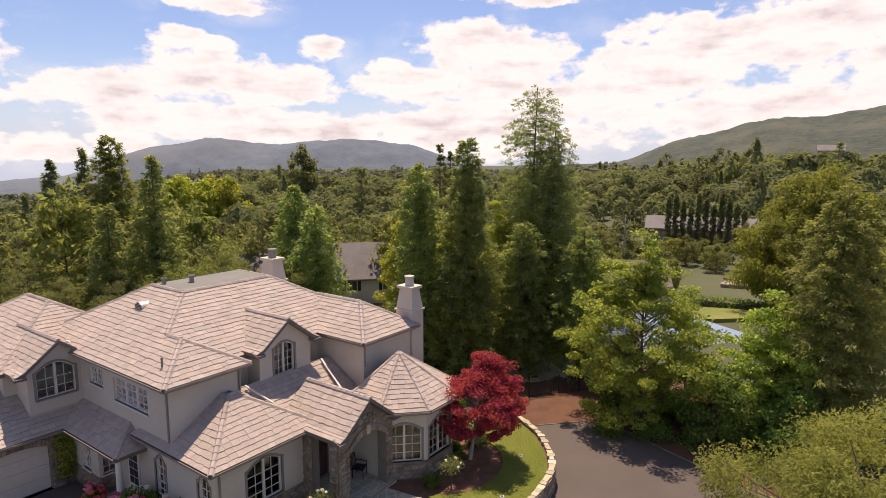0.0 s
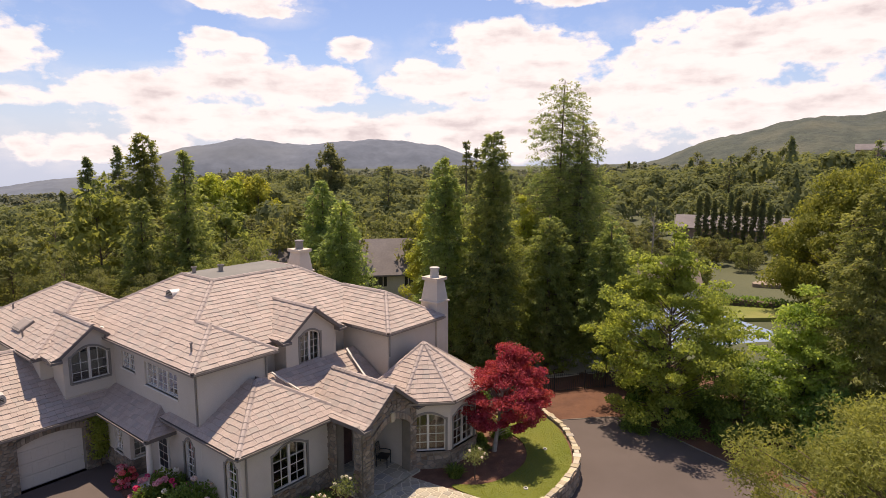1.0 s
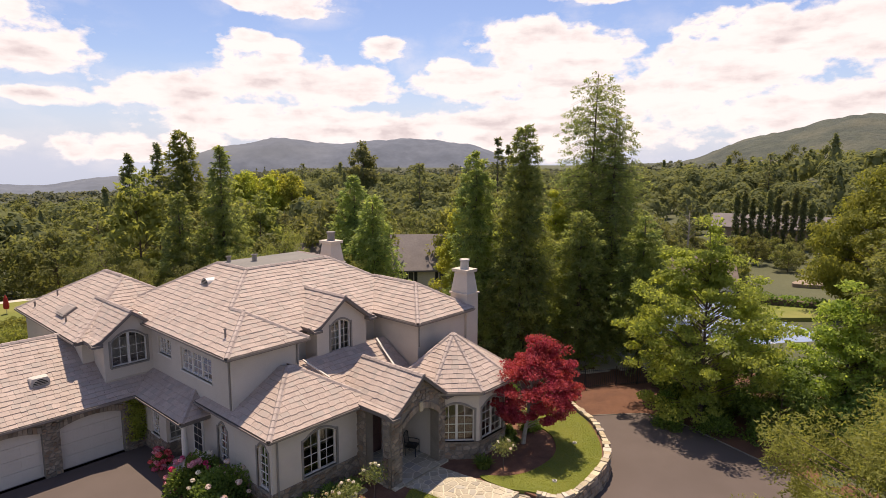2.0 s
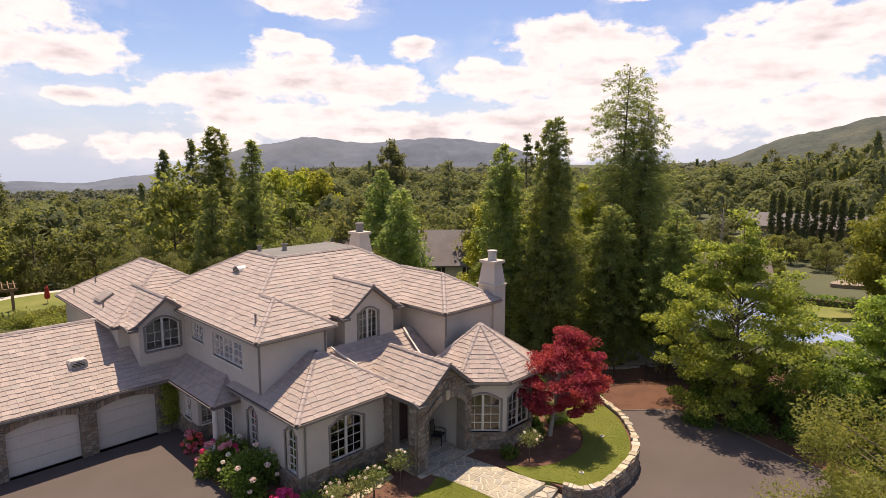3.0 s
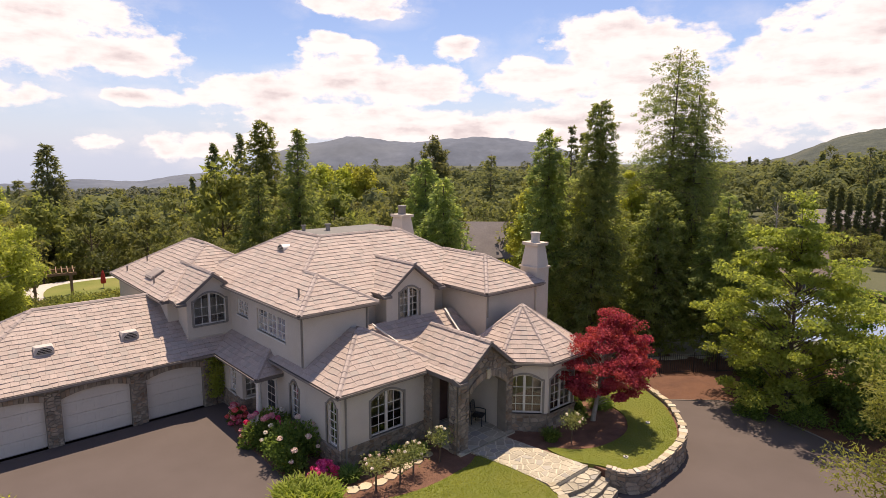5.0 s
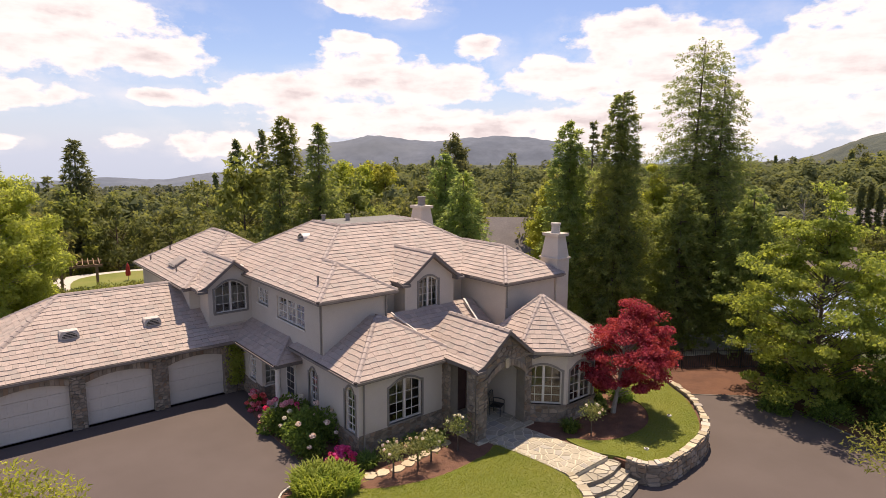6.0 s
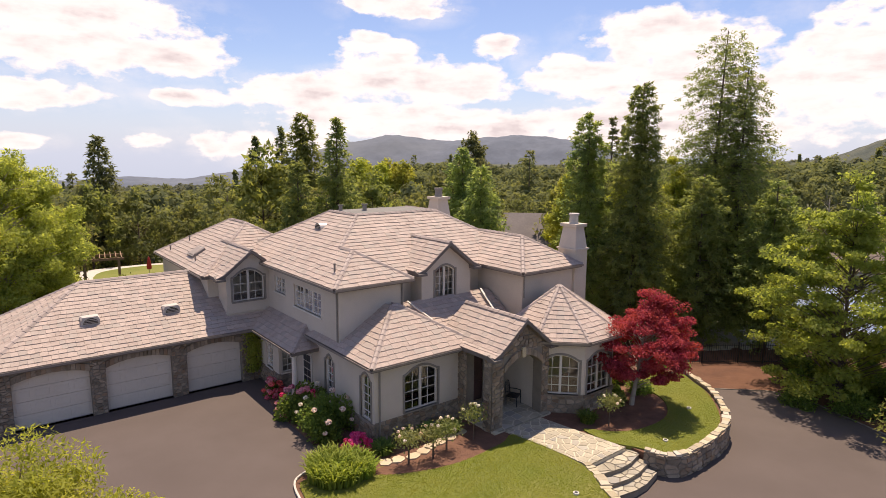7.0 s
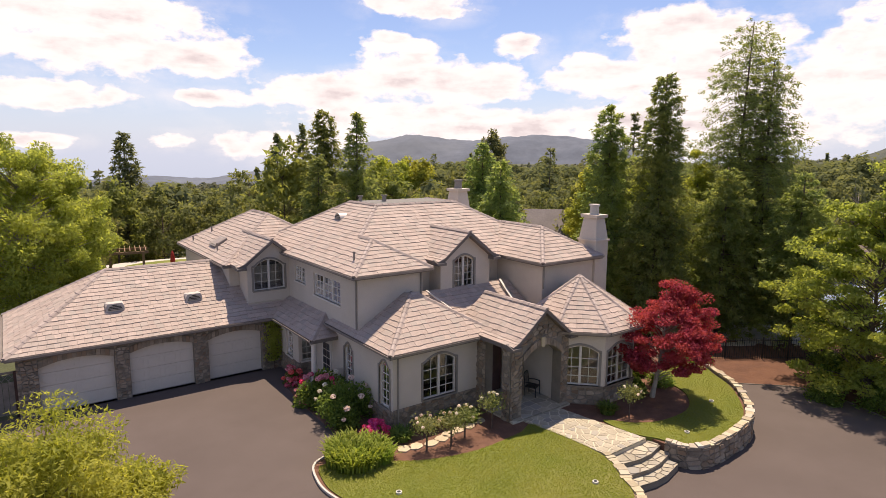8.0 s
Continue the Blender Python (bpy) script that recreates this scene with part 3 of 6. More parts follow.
def tile_face(corners, pieces, joined, parent, exposure=0.262, width=0.31):
    """Covers one flat convex roof face with courses of staggered tiles."""
    P = [Vector(c) for c in corners]
    n = (P[1] - P[0]).cross(P[2] - P[0]).normalized()
    if n.z < 0:
        P.reverse()
        n = -n
    e = Vector((0, 0, 1)).cross(n).normalized()
    u = n.cross(e).normalized()
    o = P[0] - u * (P[0].z / u.z)
    flat = [((p - o).dot(e), (p - o).dot(u)) for p in P]
    if area2(flat) < 0:
        flat.reverse()
    m = Matrix((e, u, n)).transposed().to_4x4()
    m.translation = o
    amin, amax = min(a for a, b in flat), max(a for a, b in flat)
    bmin, bmax = min(b for a, b in flat), max(b for a, b in flat)
    row, b = 0, bmin - 0.03
    while b < bmax:
        a = amin - tile_rng.uniform(0.05, width)
        while a < amax:
            w = width * tile_rng.choice((0.7, 0.85, 1.0, 1.0, 1.15))
            sag = tile_rng.choice((0, 0.008, 0.02, 0.035))
            box = [(a + 0.003, b - sag), (a + w - 0.003, b - sag), (a + w - 0.003, b + exposure), (a + 0.003, b + exposure)]
            poly = clip2(box, flat)
            a += w
            if len(poly) < 3 or abs(area2(poly)) < 0.004:
                continue
            jig = tile_rng.uniform(-0.006, 0.008)
            bot, top = tile_solid(poly, b, exposure, jig)
            if pieces:
                ox, oy = poly[0]
                s = Solid().prism([(x - ox, y - oy, z) for x, y, z in bot], [(x - ox, y - oy, z) for x, y, z in top])
                whole = len(poly) == 4 and abs(area2(poly) - (w - 0.006) * (exposure + sag)) < 1e-4
                key = (round(w, 3), sag) if whole else None
                if key in whole_tiles:
                    ob = new("roof_tile", whole_tiles[key])
                    ob.parent = parent
                else:
                    ob = s.ob("roof_tile", M_TILE_OB, parent)
                    if key:
                        whole_tiles[key] = ob.data
                ob.matrix_basis = m @ Matrix.Translation((ox, oy, 0))
            else:
                joined.prism([m @ Vector(p) for p in bot], [m @ Vector(p) for p in top])
        b += exposure
        row += 1


def cap_line(solid, a, b, step=0.34, half=0.13):
    """Saddle tiles along a ridge or hip."""
    a, b = Vector(a), Vector(b)
    d = (b - a)
    L = d.length
    d.normalize()
    side = d.cross(Vector((0, 0, 1))).normalized()
    up = side.cross(d).normalized()
    k = 0.0
    while k < L - 0.05:
        e = min(k + step + 0.04, L)
        p, q = a + d * k + up * 0.075, a + d * e + up * 0.055
        ring = lambda c, w: [c - side * w - up * 0.085, c - side * w * 0.4 + up * 0.0, c + side * w * 0.4, c + side * w - up * 0.085, c - up * 0.04]
        solid.prism(ring(p, half), ring(q, half * 0.92))
        k += step


def roof(name, faces, ridges, eaves, pieces=False, label="pinkish-grey slate tile roof", fascia=0.16, width=0.31):
    """A roof: under-deck (the part), tiles, ridge tiles and gutters."""
    deck = Solid()
    for f in faces:
        P = [Vector(p) for p in f]
        if (P[1] - P[0]).cross(P[2] - P[0]).z < 0:
            P.reverse()
        deck.prism([p - Vector((0, 0, fascia)) for p in P], [p - Vector((0, 0, 0.004)) for p in P])
    r = weld(deck, "roof", M_FASCIA, house, label)
    joined = Solid()
    for f in faces:
        tile_face(f, pieces, joined, r, width=width)
    if joined.v:
        tagged(joined.ob("roof_tiles", M_TILE, r), kind="stuff")
    caps = Solid()
    for a, b in ridges:
        cap_line(caps, a, b)
    if caps.v:
        caps.ob("ridge_tiles", M_CAP, r, "paler ridge and hip tiles")
    for a, b in eaves:
        a, b = Vector(a), Vector(b)
        d = (b - a).normalized()
        s = d.cross(Vector((0, 0, 1))).normalized()
        g = Solid()
        ring = lambda p: [p + s * 0.0 - Vector((0, 0, .12)), p + s * 0.09 - Vector((0, 0, .10)), p + s * 0.11 + Vector((0, 0, .005)), p + s * 0.085 + Vector((0, 0, .005)), p + s * 0.07 - Vector((0, 0, .07)), p - Vector((0, 0, .07))]
        g.prism(ring(a), ring(b)).ob("gutter", M_GUTTER, r)
    return r


def wall(o, u, n, length, z0, ztop, openings=(), thick=0.22, mat=None, name="wall", breaks=(), label="", cut=0.0):
    """A wall on the line o + u*t whose outer face looks along n. openings: (u0, u1, z0, z1, rise of a segmental arch)."""
    u, n = Vector((*u, 0)), Vector((*n, 0))
    o = Vector((*o, 0))
    top = ztop if callable(ztop) else (lambda t: ztop)
    cuts = {cut, length, *breaks}
    for a, b, c, d, r in openings:
        cuts |= {a, b}
        if r:
            cuts |= {a + (b - a) * k / 10 for k in range(11)}
    cuts = sorted(cuts)
    s = Solid()

    def cell(a, b, za, zb, ya, yb):
        if max(ya - za, yb - zb) < 0.002:
            return
        f = [o + u * a + Vector((0, 0, za)), o + u * b + Vector((0, 0, zb)), o + u * b + Vector((0, 0, yb)), o + u * a + Vector((0, 0, ya))]
        s.prism([p - n * thick for p in f], f)
    for a, b in zip(cuts, cuts[1:]):
        if b - a < 1e-4:
            continue
        m = (a + b) / 2
        hit = [w for w in openings if w[0] < m < w[1]]
        if not hit:
            cell(a, b, z0, z0, top(a), top(b))
            continue
        p, q, c, d, r = hit[0]
        arc = lambda t: d - r * ((t - (p + q) / 2) / ((q - p) / 2)) ** 2
        if c > z0:
            cell(a, b, z0, z0, c, c)
        cell(a, b, arc(a), arc(b), top(a), top(b))
    return weld(s, name, mat or M_STUCCO, house, label)


def window(o, u, n, a, b, c, d, rise=0.0, sashes=2, cols=2, rows=4, depth=0.10, band=True):
    """A white divided-light window in an opening, its surround, mullions, glazing bars and panes."""
    u, n = Vector((*u, 0)), Vector((*n, 0))
    o = Vector((*o, 0))
    mid, half = (a + b) / 2, (b - a) / 2
    arc = lambda t, dd=0.0: d + dd - rise * min(1.0, abs((t - mid) / half)) ** 2
    at = lambda t, z, k: o + u * t + Vector((0, 0, z)) + n * k

    def strip(s, t0, t1, z00, z01, z10, z11, k0, k1):
        f = [(t0, z00), (t1, z01), (t1, z11), (t0, z10)]
        s.prism([at(t, z, k0) for t, z in f], [at(t, z, k1) for t, z in f])
    w = Solid()
    k = 12
    # outer frame: jambs, sill, head following the arch
    fw = 0.058
    for t0, t1 in ((a, a + fw), (b - fw, b)):
        strip(w, t0, t1, c, c, arc(t0), arc(t1), -depth - 0.06, -depth + 0.03)
    strip(w, a + fw, b - fw, c, c, c + fw, c + fw, -depth - 0.06, -depth + 0.03)
    for i in range(k):
        t0, t1 = a + fw + (b - a - 2 * fw) * i / k, a + fw + (b - a - 2 * fw) * (i + 1) / k
        strip(w, t0, t1, arc(t0) - fw, arc(t1) - fw, arc(t0), arc(t1), -depth - 0.06, -depth + 0.03)
    win = w.ob("window", M_WHITE, house, "white wooden divided-light window")
    sw = (b - a - 2 * fw) / sashes
    bars = Solid()
    for sidx in range(sashes):
        s0 = a + fw + sw * sidx
        if sidx:
            mull = Solid()
            strip(mull, s0 - 0.055, s0 + 0.055, c + fw, c + fw, arc(s0) - fw, arc(s0) - fw, -depth - 0.055, -depth + 0.025)
            mull.ob("mullion", M_WHITE, win)
        for j in range(1, cols):
            t = s0 + sw * j / cols
            strip(bars, t - 0.012, t + 0.012, c + fw, c + fw, arc(t) - fw, arc(t) - fw, -depth - 0.03, -depth + 0.005)
    flat_top = d - rise
    for j in range(1, rows):
        z = c + (flat_top + 0.3 * rise - c) * j / rows
        strip(bars, a + fw, b - fw, z - 0.014, z - 0.014, z + 0.014, z + 0.014, -depth - 0.028, -depth + 0.003)
    bars.ob("glazing_bar", M_WHITE, win)
    for sidx in range(sashes):
        s0 = a + fw + sw * sidx
        p = Solid()
        for i in range(4):
            t0, t1 = s0 + sw * i / 4, s0 + sw * (i + 1) / 4
            strip(p, t0, t1, c + 0.02, c + 0.02, arc(t0) - 0.02, arc(t1) - 0.02, -depth - 0.024, -depth - 0.016)
        g = p.ob("pane", M_GLASS, win)
        g.visible_shadow = False
    if band:
        t_ = Solid()
        bw = 0.10
        for t0, t1 in ((a - bw, a), (b, b + bw)):
            strip(t_, t0, t1, c - 0.02, c - 0.02, arc(t0), arc(t1), -0.03, 0.025)
        for i in range(k):
            t0, t1 = a - bw + (b - a + 2 * bw) * i / k, a - bw + (b - a + 2 * bw) * (i + 1) / k
            strip(t_, t0, t1, arc(t0), arc(t1), arc(t0) + bw, arc(t1) + bw, -0.03, 0.025)
        t_.ob("surround", M_TRIMBAND, win, "taupe plaster surround")
    sill = Solid()
    strip(sill, a - 0.06, b + 0.06, c - 0.07, c - 0.07, c, c, -0.1, 0.05)
    sill.ob("sill", M_TRIMBAND if band else M_WHITE, win)
    return win


stone_rng = random.Random(4)


def flag_cells(outline, spacing, seed, gap=0.028):
    """Irregular stone outlines: nearest-point cells inside a convex outline."""
    r = random.Random(seed)
    if area2(outline) < 0:
        outline = list(reversed(outline))
    xs, ys = [p[0] for p in outline], [p[1] for p in outline]
    pts = []
    y = min(ys) - spacing
    while y < max(ys) + spacing:
        x = min(xs) - spacing
        while x < max(xs) + spacing:
            pts.append((x + r.uniform(-.42, .42) * spacing, y + r.uniform(-.42, .42) * spacing))
            x += spacing
        y += spacing
    for p in pts:
        cell = list(outline)
        for q in pts:
            if q == p or abs(q[0] - p[0]) + abs(q[1] - p[1]) > 4 * spacing:
                continue
            mx, my, dx, dy = (p[0] + q[0]) / 2, (p[1] + q[1]) / 2, q[0] - p[0], q[1] - p[1]
            l = math.hypot(dx, dy)
            dx, dy = dx / l, dy / l
            mx, my = mx - dx * gap, my - dy * gap
            big = 50
            hp = [(mx - dy * big, my + dx * big), (mx - dy * big - dx * big, my + dx * big - dy * big), (mx + dy * big - dx * big, my - dx * big - dy * big), (mx + dy * big, my - dx * big)]
            if area2(hp) < 0:
                hp.reverse()
            cell = clip2(cell, hp)
            if not cell:
                break
        if cell and abs(area2(cell)) > 0.06 * spacing * spacing:
            yield cell


def stones(o, u, n, length, z0, z1, parent, single=True, size=0.19, outline=None, start=0.0, bed=True):
    """Rubble of irregular stones laid proud of a wall face, wider than they are high."""
    u, n, o = Vector((*u, 0)), Vector((*n, 0)), Vector((*o, 0))
    joined = Solid()
    wide = 1.55
    if outline is None:
        outline = [(start, z0), (length, z0), (length, z1), (start, z1)]
    if bed:
        f = [o + u * a + Vector((0, 0, z)) for a, z in outline]
        Solid().prism([q - n * 0.02 for q in f], [q + n * 0.012 for q in f]).ob("mortar_bed", M_MORTAR, parent, "dark mortar bed")
    for cell in flag_cells([(a / wide, z) for a, z in outline], size, stone_rng.random(), 0.012):
        f = [(a * wide, z) for a, z in cell]
        ca, cz = sum(a for a, z in f) / len(f), sum(z for a, z in f) / len(f)
        k = stone_rng.uniform(0.02, 0.065)
        tip = stone_rng.uniform(-0.02, 0.02)
        bot = [o + u * a + Vector((0, 0, z)) - n * 0.02 for a, z in f]
        top = [o + u * (ca + (a - ca) * 0.88) + Vector((0, 0, cz + (z - cz) * 0.88)) + n * (k + tip * (z - cz) / size) for a, z in f]
        if area2(f) < 0:
            bot.reverse(), top.reverse()
        if single:
            Solid().prism(bot, top).ob("stone", M_STONE_OB, parent)
        else:
            joined.prism(bot, top)
    if joined.v:
        tagged(joined.ob("stone", M_STONE, parent), kind="stuff")


Z = SLOPE
FRONT, LEFT = (0, -1), (-1, 0)
# upper roofs
E1 = 5.91
roof("roof", [
    [(11.42, 22.4, E1), (15.5, 26.48, 8.36), (15.5, 29.32, 8.36), (11.42, 33.4, E1)],
    [(11.42, 22.4, E1), (24.6, 22.4, E1), (20.52, 26.48, 8.36), (15.5, 26.48, 8.36)],
    [(24.6, 22.4, E1), (24.6, 33.4, E1), (20.52, 29.32, 8.36), (20.52, 26.48, 8.36)],
    [(24.6, 33.4, E1), (11.42, 33.4, E1), (15.5, 29.32, 8.36), (20.52, 29.32, 8.36)]],
    [((13.42, 24.4, 7.11), (15.5, 26.48, 8.36)), ((15.5, 29.32, 8.36), (11.42, 33.4, E1)), ((24.6, 22.4, E1), (20.52, 26.48, 8.36)),
     ((15.5, 26.48, 8.36), (20.52, 26.48, 8.36)), ((15.5, 26.48, 8.36), (15.5, 29.32, 8.36)), ((20.52, 26.48, 8.36), (20.52, 29.32, 8.36))],
    [((11.42, 30.2, E1), (11.42, 22.4, E1))])
top_deck = Solid().box((15.5, 26.48, 8.2), (20.52, 29.32, 8.385)).ob("roof", M_FLATROOF, house, "flat grey membrane roof deck")
roof("roof", [
    [(11.42, 21.27, E1), (15.42, 21.27, E1), (13.42, 23.27, 7.11)],
    [(11.42, 21.27, E1), (13.42, 23.27, 7.11), (13.42, 24.4, 7.11), (11.42, 22.4, E1)],
    [(15.42, 21.27, E1), (15.42, 22.6, E1), (13.42, 24.6, 7.11), (13.42, 23.27, 7.11)]],
    [((11.42, 21.27, E1), (13.42, 23.27, 7.11)), ((15.42, 21.27, E1), (13.42, 23.27, 7.11)), ((13.42, 23.27, 7.11), (13.42, 24.4, 7.11))],
    [((11.42, 22.4, E1), (11.42, 21.27, E1)), ((11.42, 21.27, E1), (15.42, 21.27, E1))])
roof("roof", [
    [(20.25, 19.15, E1), (24.6, 19.15, E1), (22.42, 21.4, 7.29)],
    [(20.25, 19.15, E1), (22.42, 21.4, 7.29), (22.42, 24.9, 7.29), (20.25, 24.9, E1)],
    [(24.6, 19.15, E1), (24.6, 24.9, E1), (22.42, 24.9, 7.29), (22.42, 21.4, 7.29)]],
    [((20.25, 19.15, E1), (22.42, 21.4, 7.29)), ((24.6, 19.15, E1), (22.42, 21.4, 7.29)), ((22.42, 21.4, 7.29), (22.42, 24.75, 7.29))],
    [((20.25, 21.6, E1), (20.25, 19.15, E1)), ((20.25, 19.15, E1), (24.6, 19.15, E1))])
E2 = 5.3
roof("roof", [
    [(8.75, 30.2, E2), (12.38, 33.83, 7.48), (12.38, 36.4, 7.48), (8.75, 40.0, E2)],
    [(8.75, 30.2, E2), (16.0, 30.2, E2), (12.38, 33.83, 7.48)],
    [(16.0, 30.2, E2), (16.0, 40.0, E2), (12.38, 36.4, 7.48), (12.38, 33.83, 7.48)],
    [(16.0, 40.0, E2), (8.75, 40.0, E2), (12.38, 36.4, 7.48)]],
    [((8.75, 30.2, E2), (12.38, 33.83, 7.48)), ((16.0, 30.2, E2), (12.38, 33.83, 7.48)), ((12.38, 33.83, 7.48), (12.38, 36.4, 7.48)), ((8.75, 40.0, E2), (12.38, 36.4, 7.48))],
    [((8.75, 40.0, E2), (8.75, 30.2, E2))])


def gable_roof(xc, y0, y1, half, ze, zp, flare=0.25, pieces=False):
    """A small gable roof with its ridge along y and flared eaves."""
    fl = 0.35
    f = []
    for s in (-1, 1):
        xe = xc + s * half
        xk = xc + s * (half - fl)
        zk = ze + (zp - ze) * fl / half * flare * 2.2
        f.append([(xe, y0, ze), (xk, y0, zk), (xk, y1, zk), (xe, y1, ze)])
        f.append([(xk, y0, zk), (xc, y0, zp), (xc, y1, zp), (xk, y1, zk)])
    r = roof("roof", f, [((xc, y0, zp), (xc, y1, zp))], [], pieces)
    for s in (-1, 1):
        xa, xb = xc + s * (half + 0.06), xc + s * (half - 0.42)
        if xa > xb:
            xa, xb = xb, xa
        foot = [(xa, y0 - 0.06, ze - 0.17), (xb, y0 - 0.06, ze - 0.17), (xb, y0 + 0.4, ze - 0.17), (xa, y0 + 0.4, ze - 0.17)]
        head = [(xa, y0 - 0.06, ze - 0.06), (xb, y0 - 0.06, ze - 0.06), (xb, y0 + 0.4, ze + 0.08), (xa, y0 + 0.4, ze + 0.08)]
        Solid().prism(foot, head).ob("return_eave", M_FASCIA, r)
    return r


gable_roof(17.75, 21.5, 25.0, 1.85, 6.05, 7.33)
gable_roof(10.88, 28.95, 33.5, 1.8, 5.35, 6.63)
# garage
EG = 2.75
roof("roof", [
    [(-0.5, 28.3, EG), (11.9, 28.3, EG), (11.9, 32.5, 5.27), (3.7, 32.5, 5.27)],
    [(-0.5, 28.3, EG), (3.7, 32.5, 5.27), (-0.5, 36.7, EG)],
    [(-0.5, 36.7, EG), (3.7, 32.5, 5.27), (11.9, 32.5, 5.27), (11.9, 36.7, EG)]],
    [((-0.5, 28.3, EG), (3.7, 32.5, 5.27)), ((3.7, 32.5, 5.27), (9.1, 32.5, 5.27)), ((-0.5, 36.7, EG), (3.7, 32.5, 5.27))],
    [((-0.5, 28.3, EG), (10.6, 28.3, EG)), ((-0.5, 36.7, EG), (-0.5, 28.3, EG))])
# skirt roof over the side entrance
roof("roof", [
    [(10.5, 23.6, EG), (10.5, 28.3, EG), (11.8, 29.6, 3.53), (11.8, 24.9, 3.53)],
    [(10.5, 23.6, EG), (11.8, 24.9, 3.53), (11.8, 23.6, EG)]],
    [((10.5, 23.6, EG), (11.8, 24.9, 3.53))], [((10.5, 28.3, EG), (10.5, 23.6, EG))])
# dining bay, entry and turret: the nearest roofs
E3 = 3.27
roof("roof", [
    [(11.49, 18.53, E3), (17.0, 18.53, E3), (14.45, 21.18, 4.86), (14.14, 21.18, 4.86)],
    [(11.49, 18.53, E3), (14.14, 21.18, 4.86), (14.14, 21.75, 4.86), (11.49, 24.4, E3)],
    [(17.0, 18.53, E3), (17.0, 21.75, E3), (14.45, 21.75, 4.86), (14.45, 21.18, 4.86)]],
    [((11.49, 18.53, E3), (14.14, 21.18, 4.86)), ((17.0, 18.53, E3), (14.45, 21.18, 4.86)), ((14.14, 21.18, 4.86), (14.45, 21.18, 4.86))],
    [((11.49, 24.4, E3), (11.49, 18.53, E3)), ((11.49, 18.53, E3), (15.9, 18.53, E3))], pieces=True)
roof("roof", [[(14.5, 19.45, 3.21), (20.5, 19.45, 3.21), (20.5, 21.9, 4.68), (14.5, 21.9, 4.68)]], [], [])
gable_roof(17.79, 16.42, 20.4, 1.85, 3.33, 4.66)
TC, TA = (21.67, 18.12), 5.36
ring = [(TC[0] + 3.05 * math.cos(radians(22.5 + 45 * k)), TC[1] + 3.05 * math.sin(radians(22.5 + 45 * k)), 3.42) for k in range(8)]
roof("roof", [[ring[k], ring[(k + 1) % 8], (*TC, TA)] for k in range(3, 8)] + [[ring[0], ring[1], (*TC, TA)]],
     [(ring[k], (*TC, TA)) for k in (3, 4, 5, 6, 7, 0)], [(ring[k], ring[k + 1]) for k in (3, 4, 5, 6)], width=0.30)

# walls and windows
o, u = (11.8, 18.85), (1, 0)
w1 = (1.44, 3.12, 0.96, 2.80, 0.32)
bay_wall = wall(o, u, FRONT, 4.35, -0.6, 3.25, [w1])
window(o, u, FRONT, *w1, sashes=2, cols=2, rows=4)
stones(o, u, FRONT, 4.35, -0.3, 0.88, bay_wall)
o, u = (11.8, 18.85), (0, 1)
side_ops = [(0.28, 1.05, 0.8, 2.75, 0.3), (3.35, 4.1, 0.8, 2.6, 0.3)]
side_wall = wall(o, u, LEFT, 2.79, -0.6, 3.25, side_ops[:1], cut=0.22)
window(o, u, LEFT, *side_ops[0], sashes=1, cols=2, rows=5)
stones(o, u, LEFT, 2.8, -0.3, 0.82, side_wall)
# tall left wall: bay side, side entrance and upper storey
o = (11.8, 21.65)
up = [(1.65, 4.5, 4.22, 5.30, 0.0), (5.5, 6.8, 4.52, 5.34, 0.0)]
arch2 = (0.6, 1.35, 0.8, 2.65, 0.3)
wall(o, u, LEFT, 11.0, 2.9, 5.88, up, cut=0.22)
wall(o, u, LEFT, 7.5, -0.6, 2.9, [arch2], cut=0.22)
window(o, u, LEFT, *arch2, sashes=1, cols=2, rows=5)
window(o, u, LEFT, *up[0], sashes=3, cols=2, rows=3, band=False)
window(o, u, LEFT, *up[1], sashes=2, cols=2, rows=3, band=False)
wall((11.8, 21.65), (1, 0), FRONT, 3.3, -0.6, 5.88)
wall((15.1, 21.65), (0, 1), (1, 0), 1.09, 3.0, 5.88, cut=0.22)
wall((12.03, 22.75), (1, 0), FRONT, 12.2, -0.6, 5.88, thick=0.2)
wall((24.25, 22.8), (0, 1), (1, 0), 10.02, -1.6, 5.88)
wall((11.8, 33.05), (1, 0), (0, 1), 12.5, -1.6, 5.88)
# dormer
o = (16.27, 21.85)
dw = (0.80, 2.0, 4.62, 6.18, 0.26)
wall(o, (1, 0), FRONT, 3.0, 3.6, lambda t: 6.08 + 1.12 * (1 - abs(t - 1.48) / 1.52), [dw], breaks=(1.48,))
window(o, (1, 0), FRONT, *dw, sashes=2, cols=2, rows=4)
wall((16.27, 21.85), (0, 1), LEFT, 1.5, 3.6, 6.0, cut=0.222)
wall((19.27, 21.85), (0, 1), (1, 0), 1.5, 3.6, 6.0, cut=0.222)
# projecting right wing
wall((20.6, 19.5), (1, 0), FRONT, 3.65, -1.0, 5.88)
wall((20.6, 19.5), (0, 1), LEFT, 3.4, 2.0, 5.88, cut=0.222)
wall((24.25, 19.5), (0, 1), (1, 0), 3.29, -1.6, 5.88, cut=0.222)
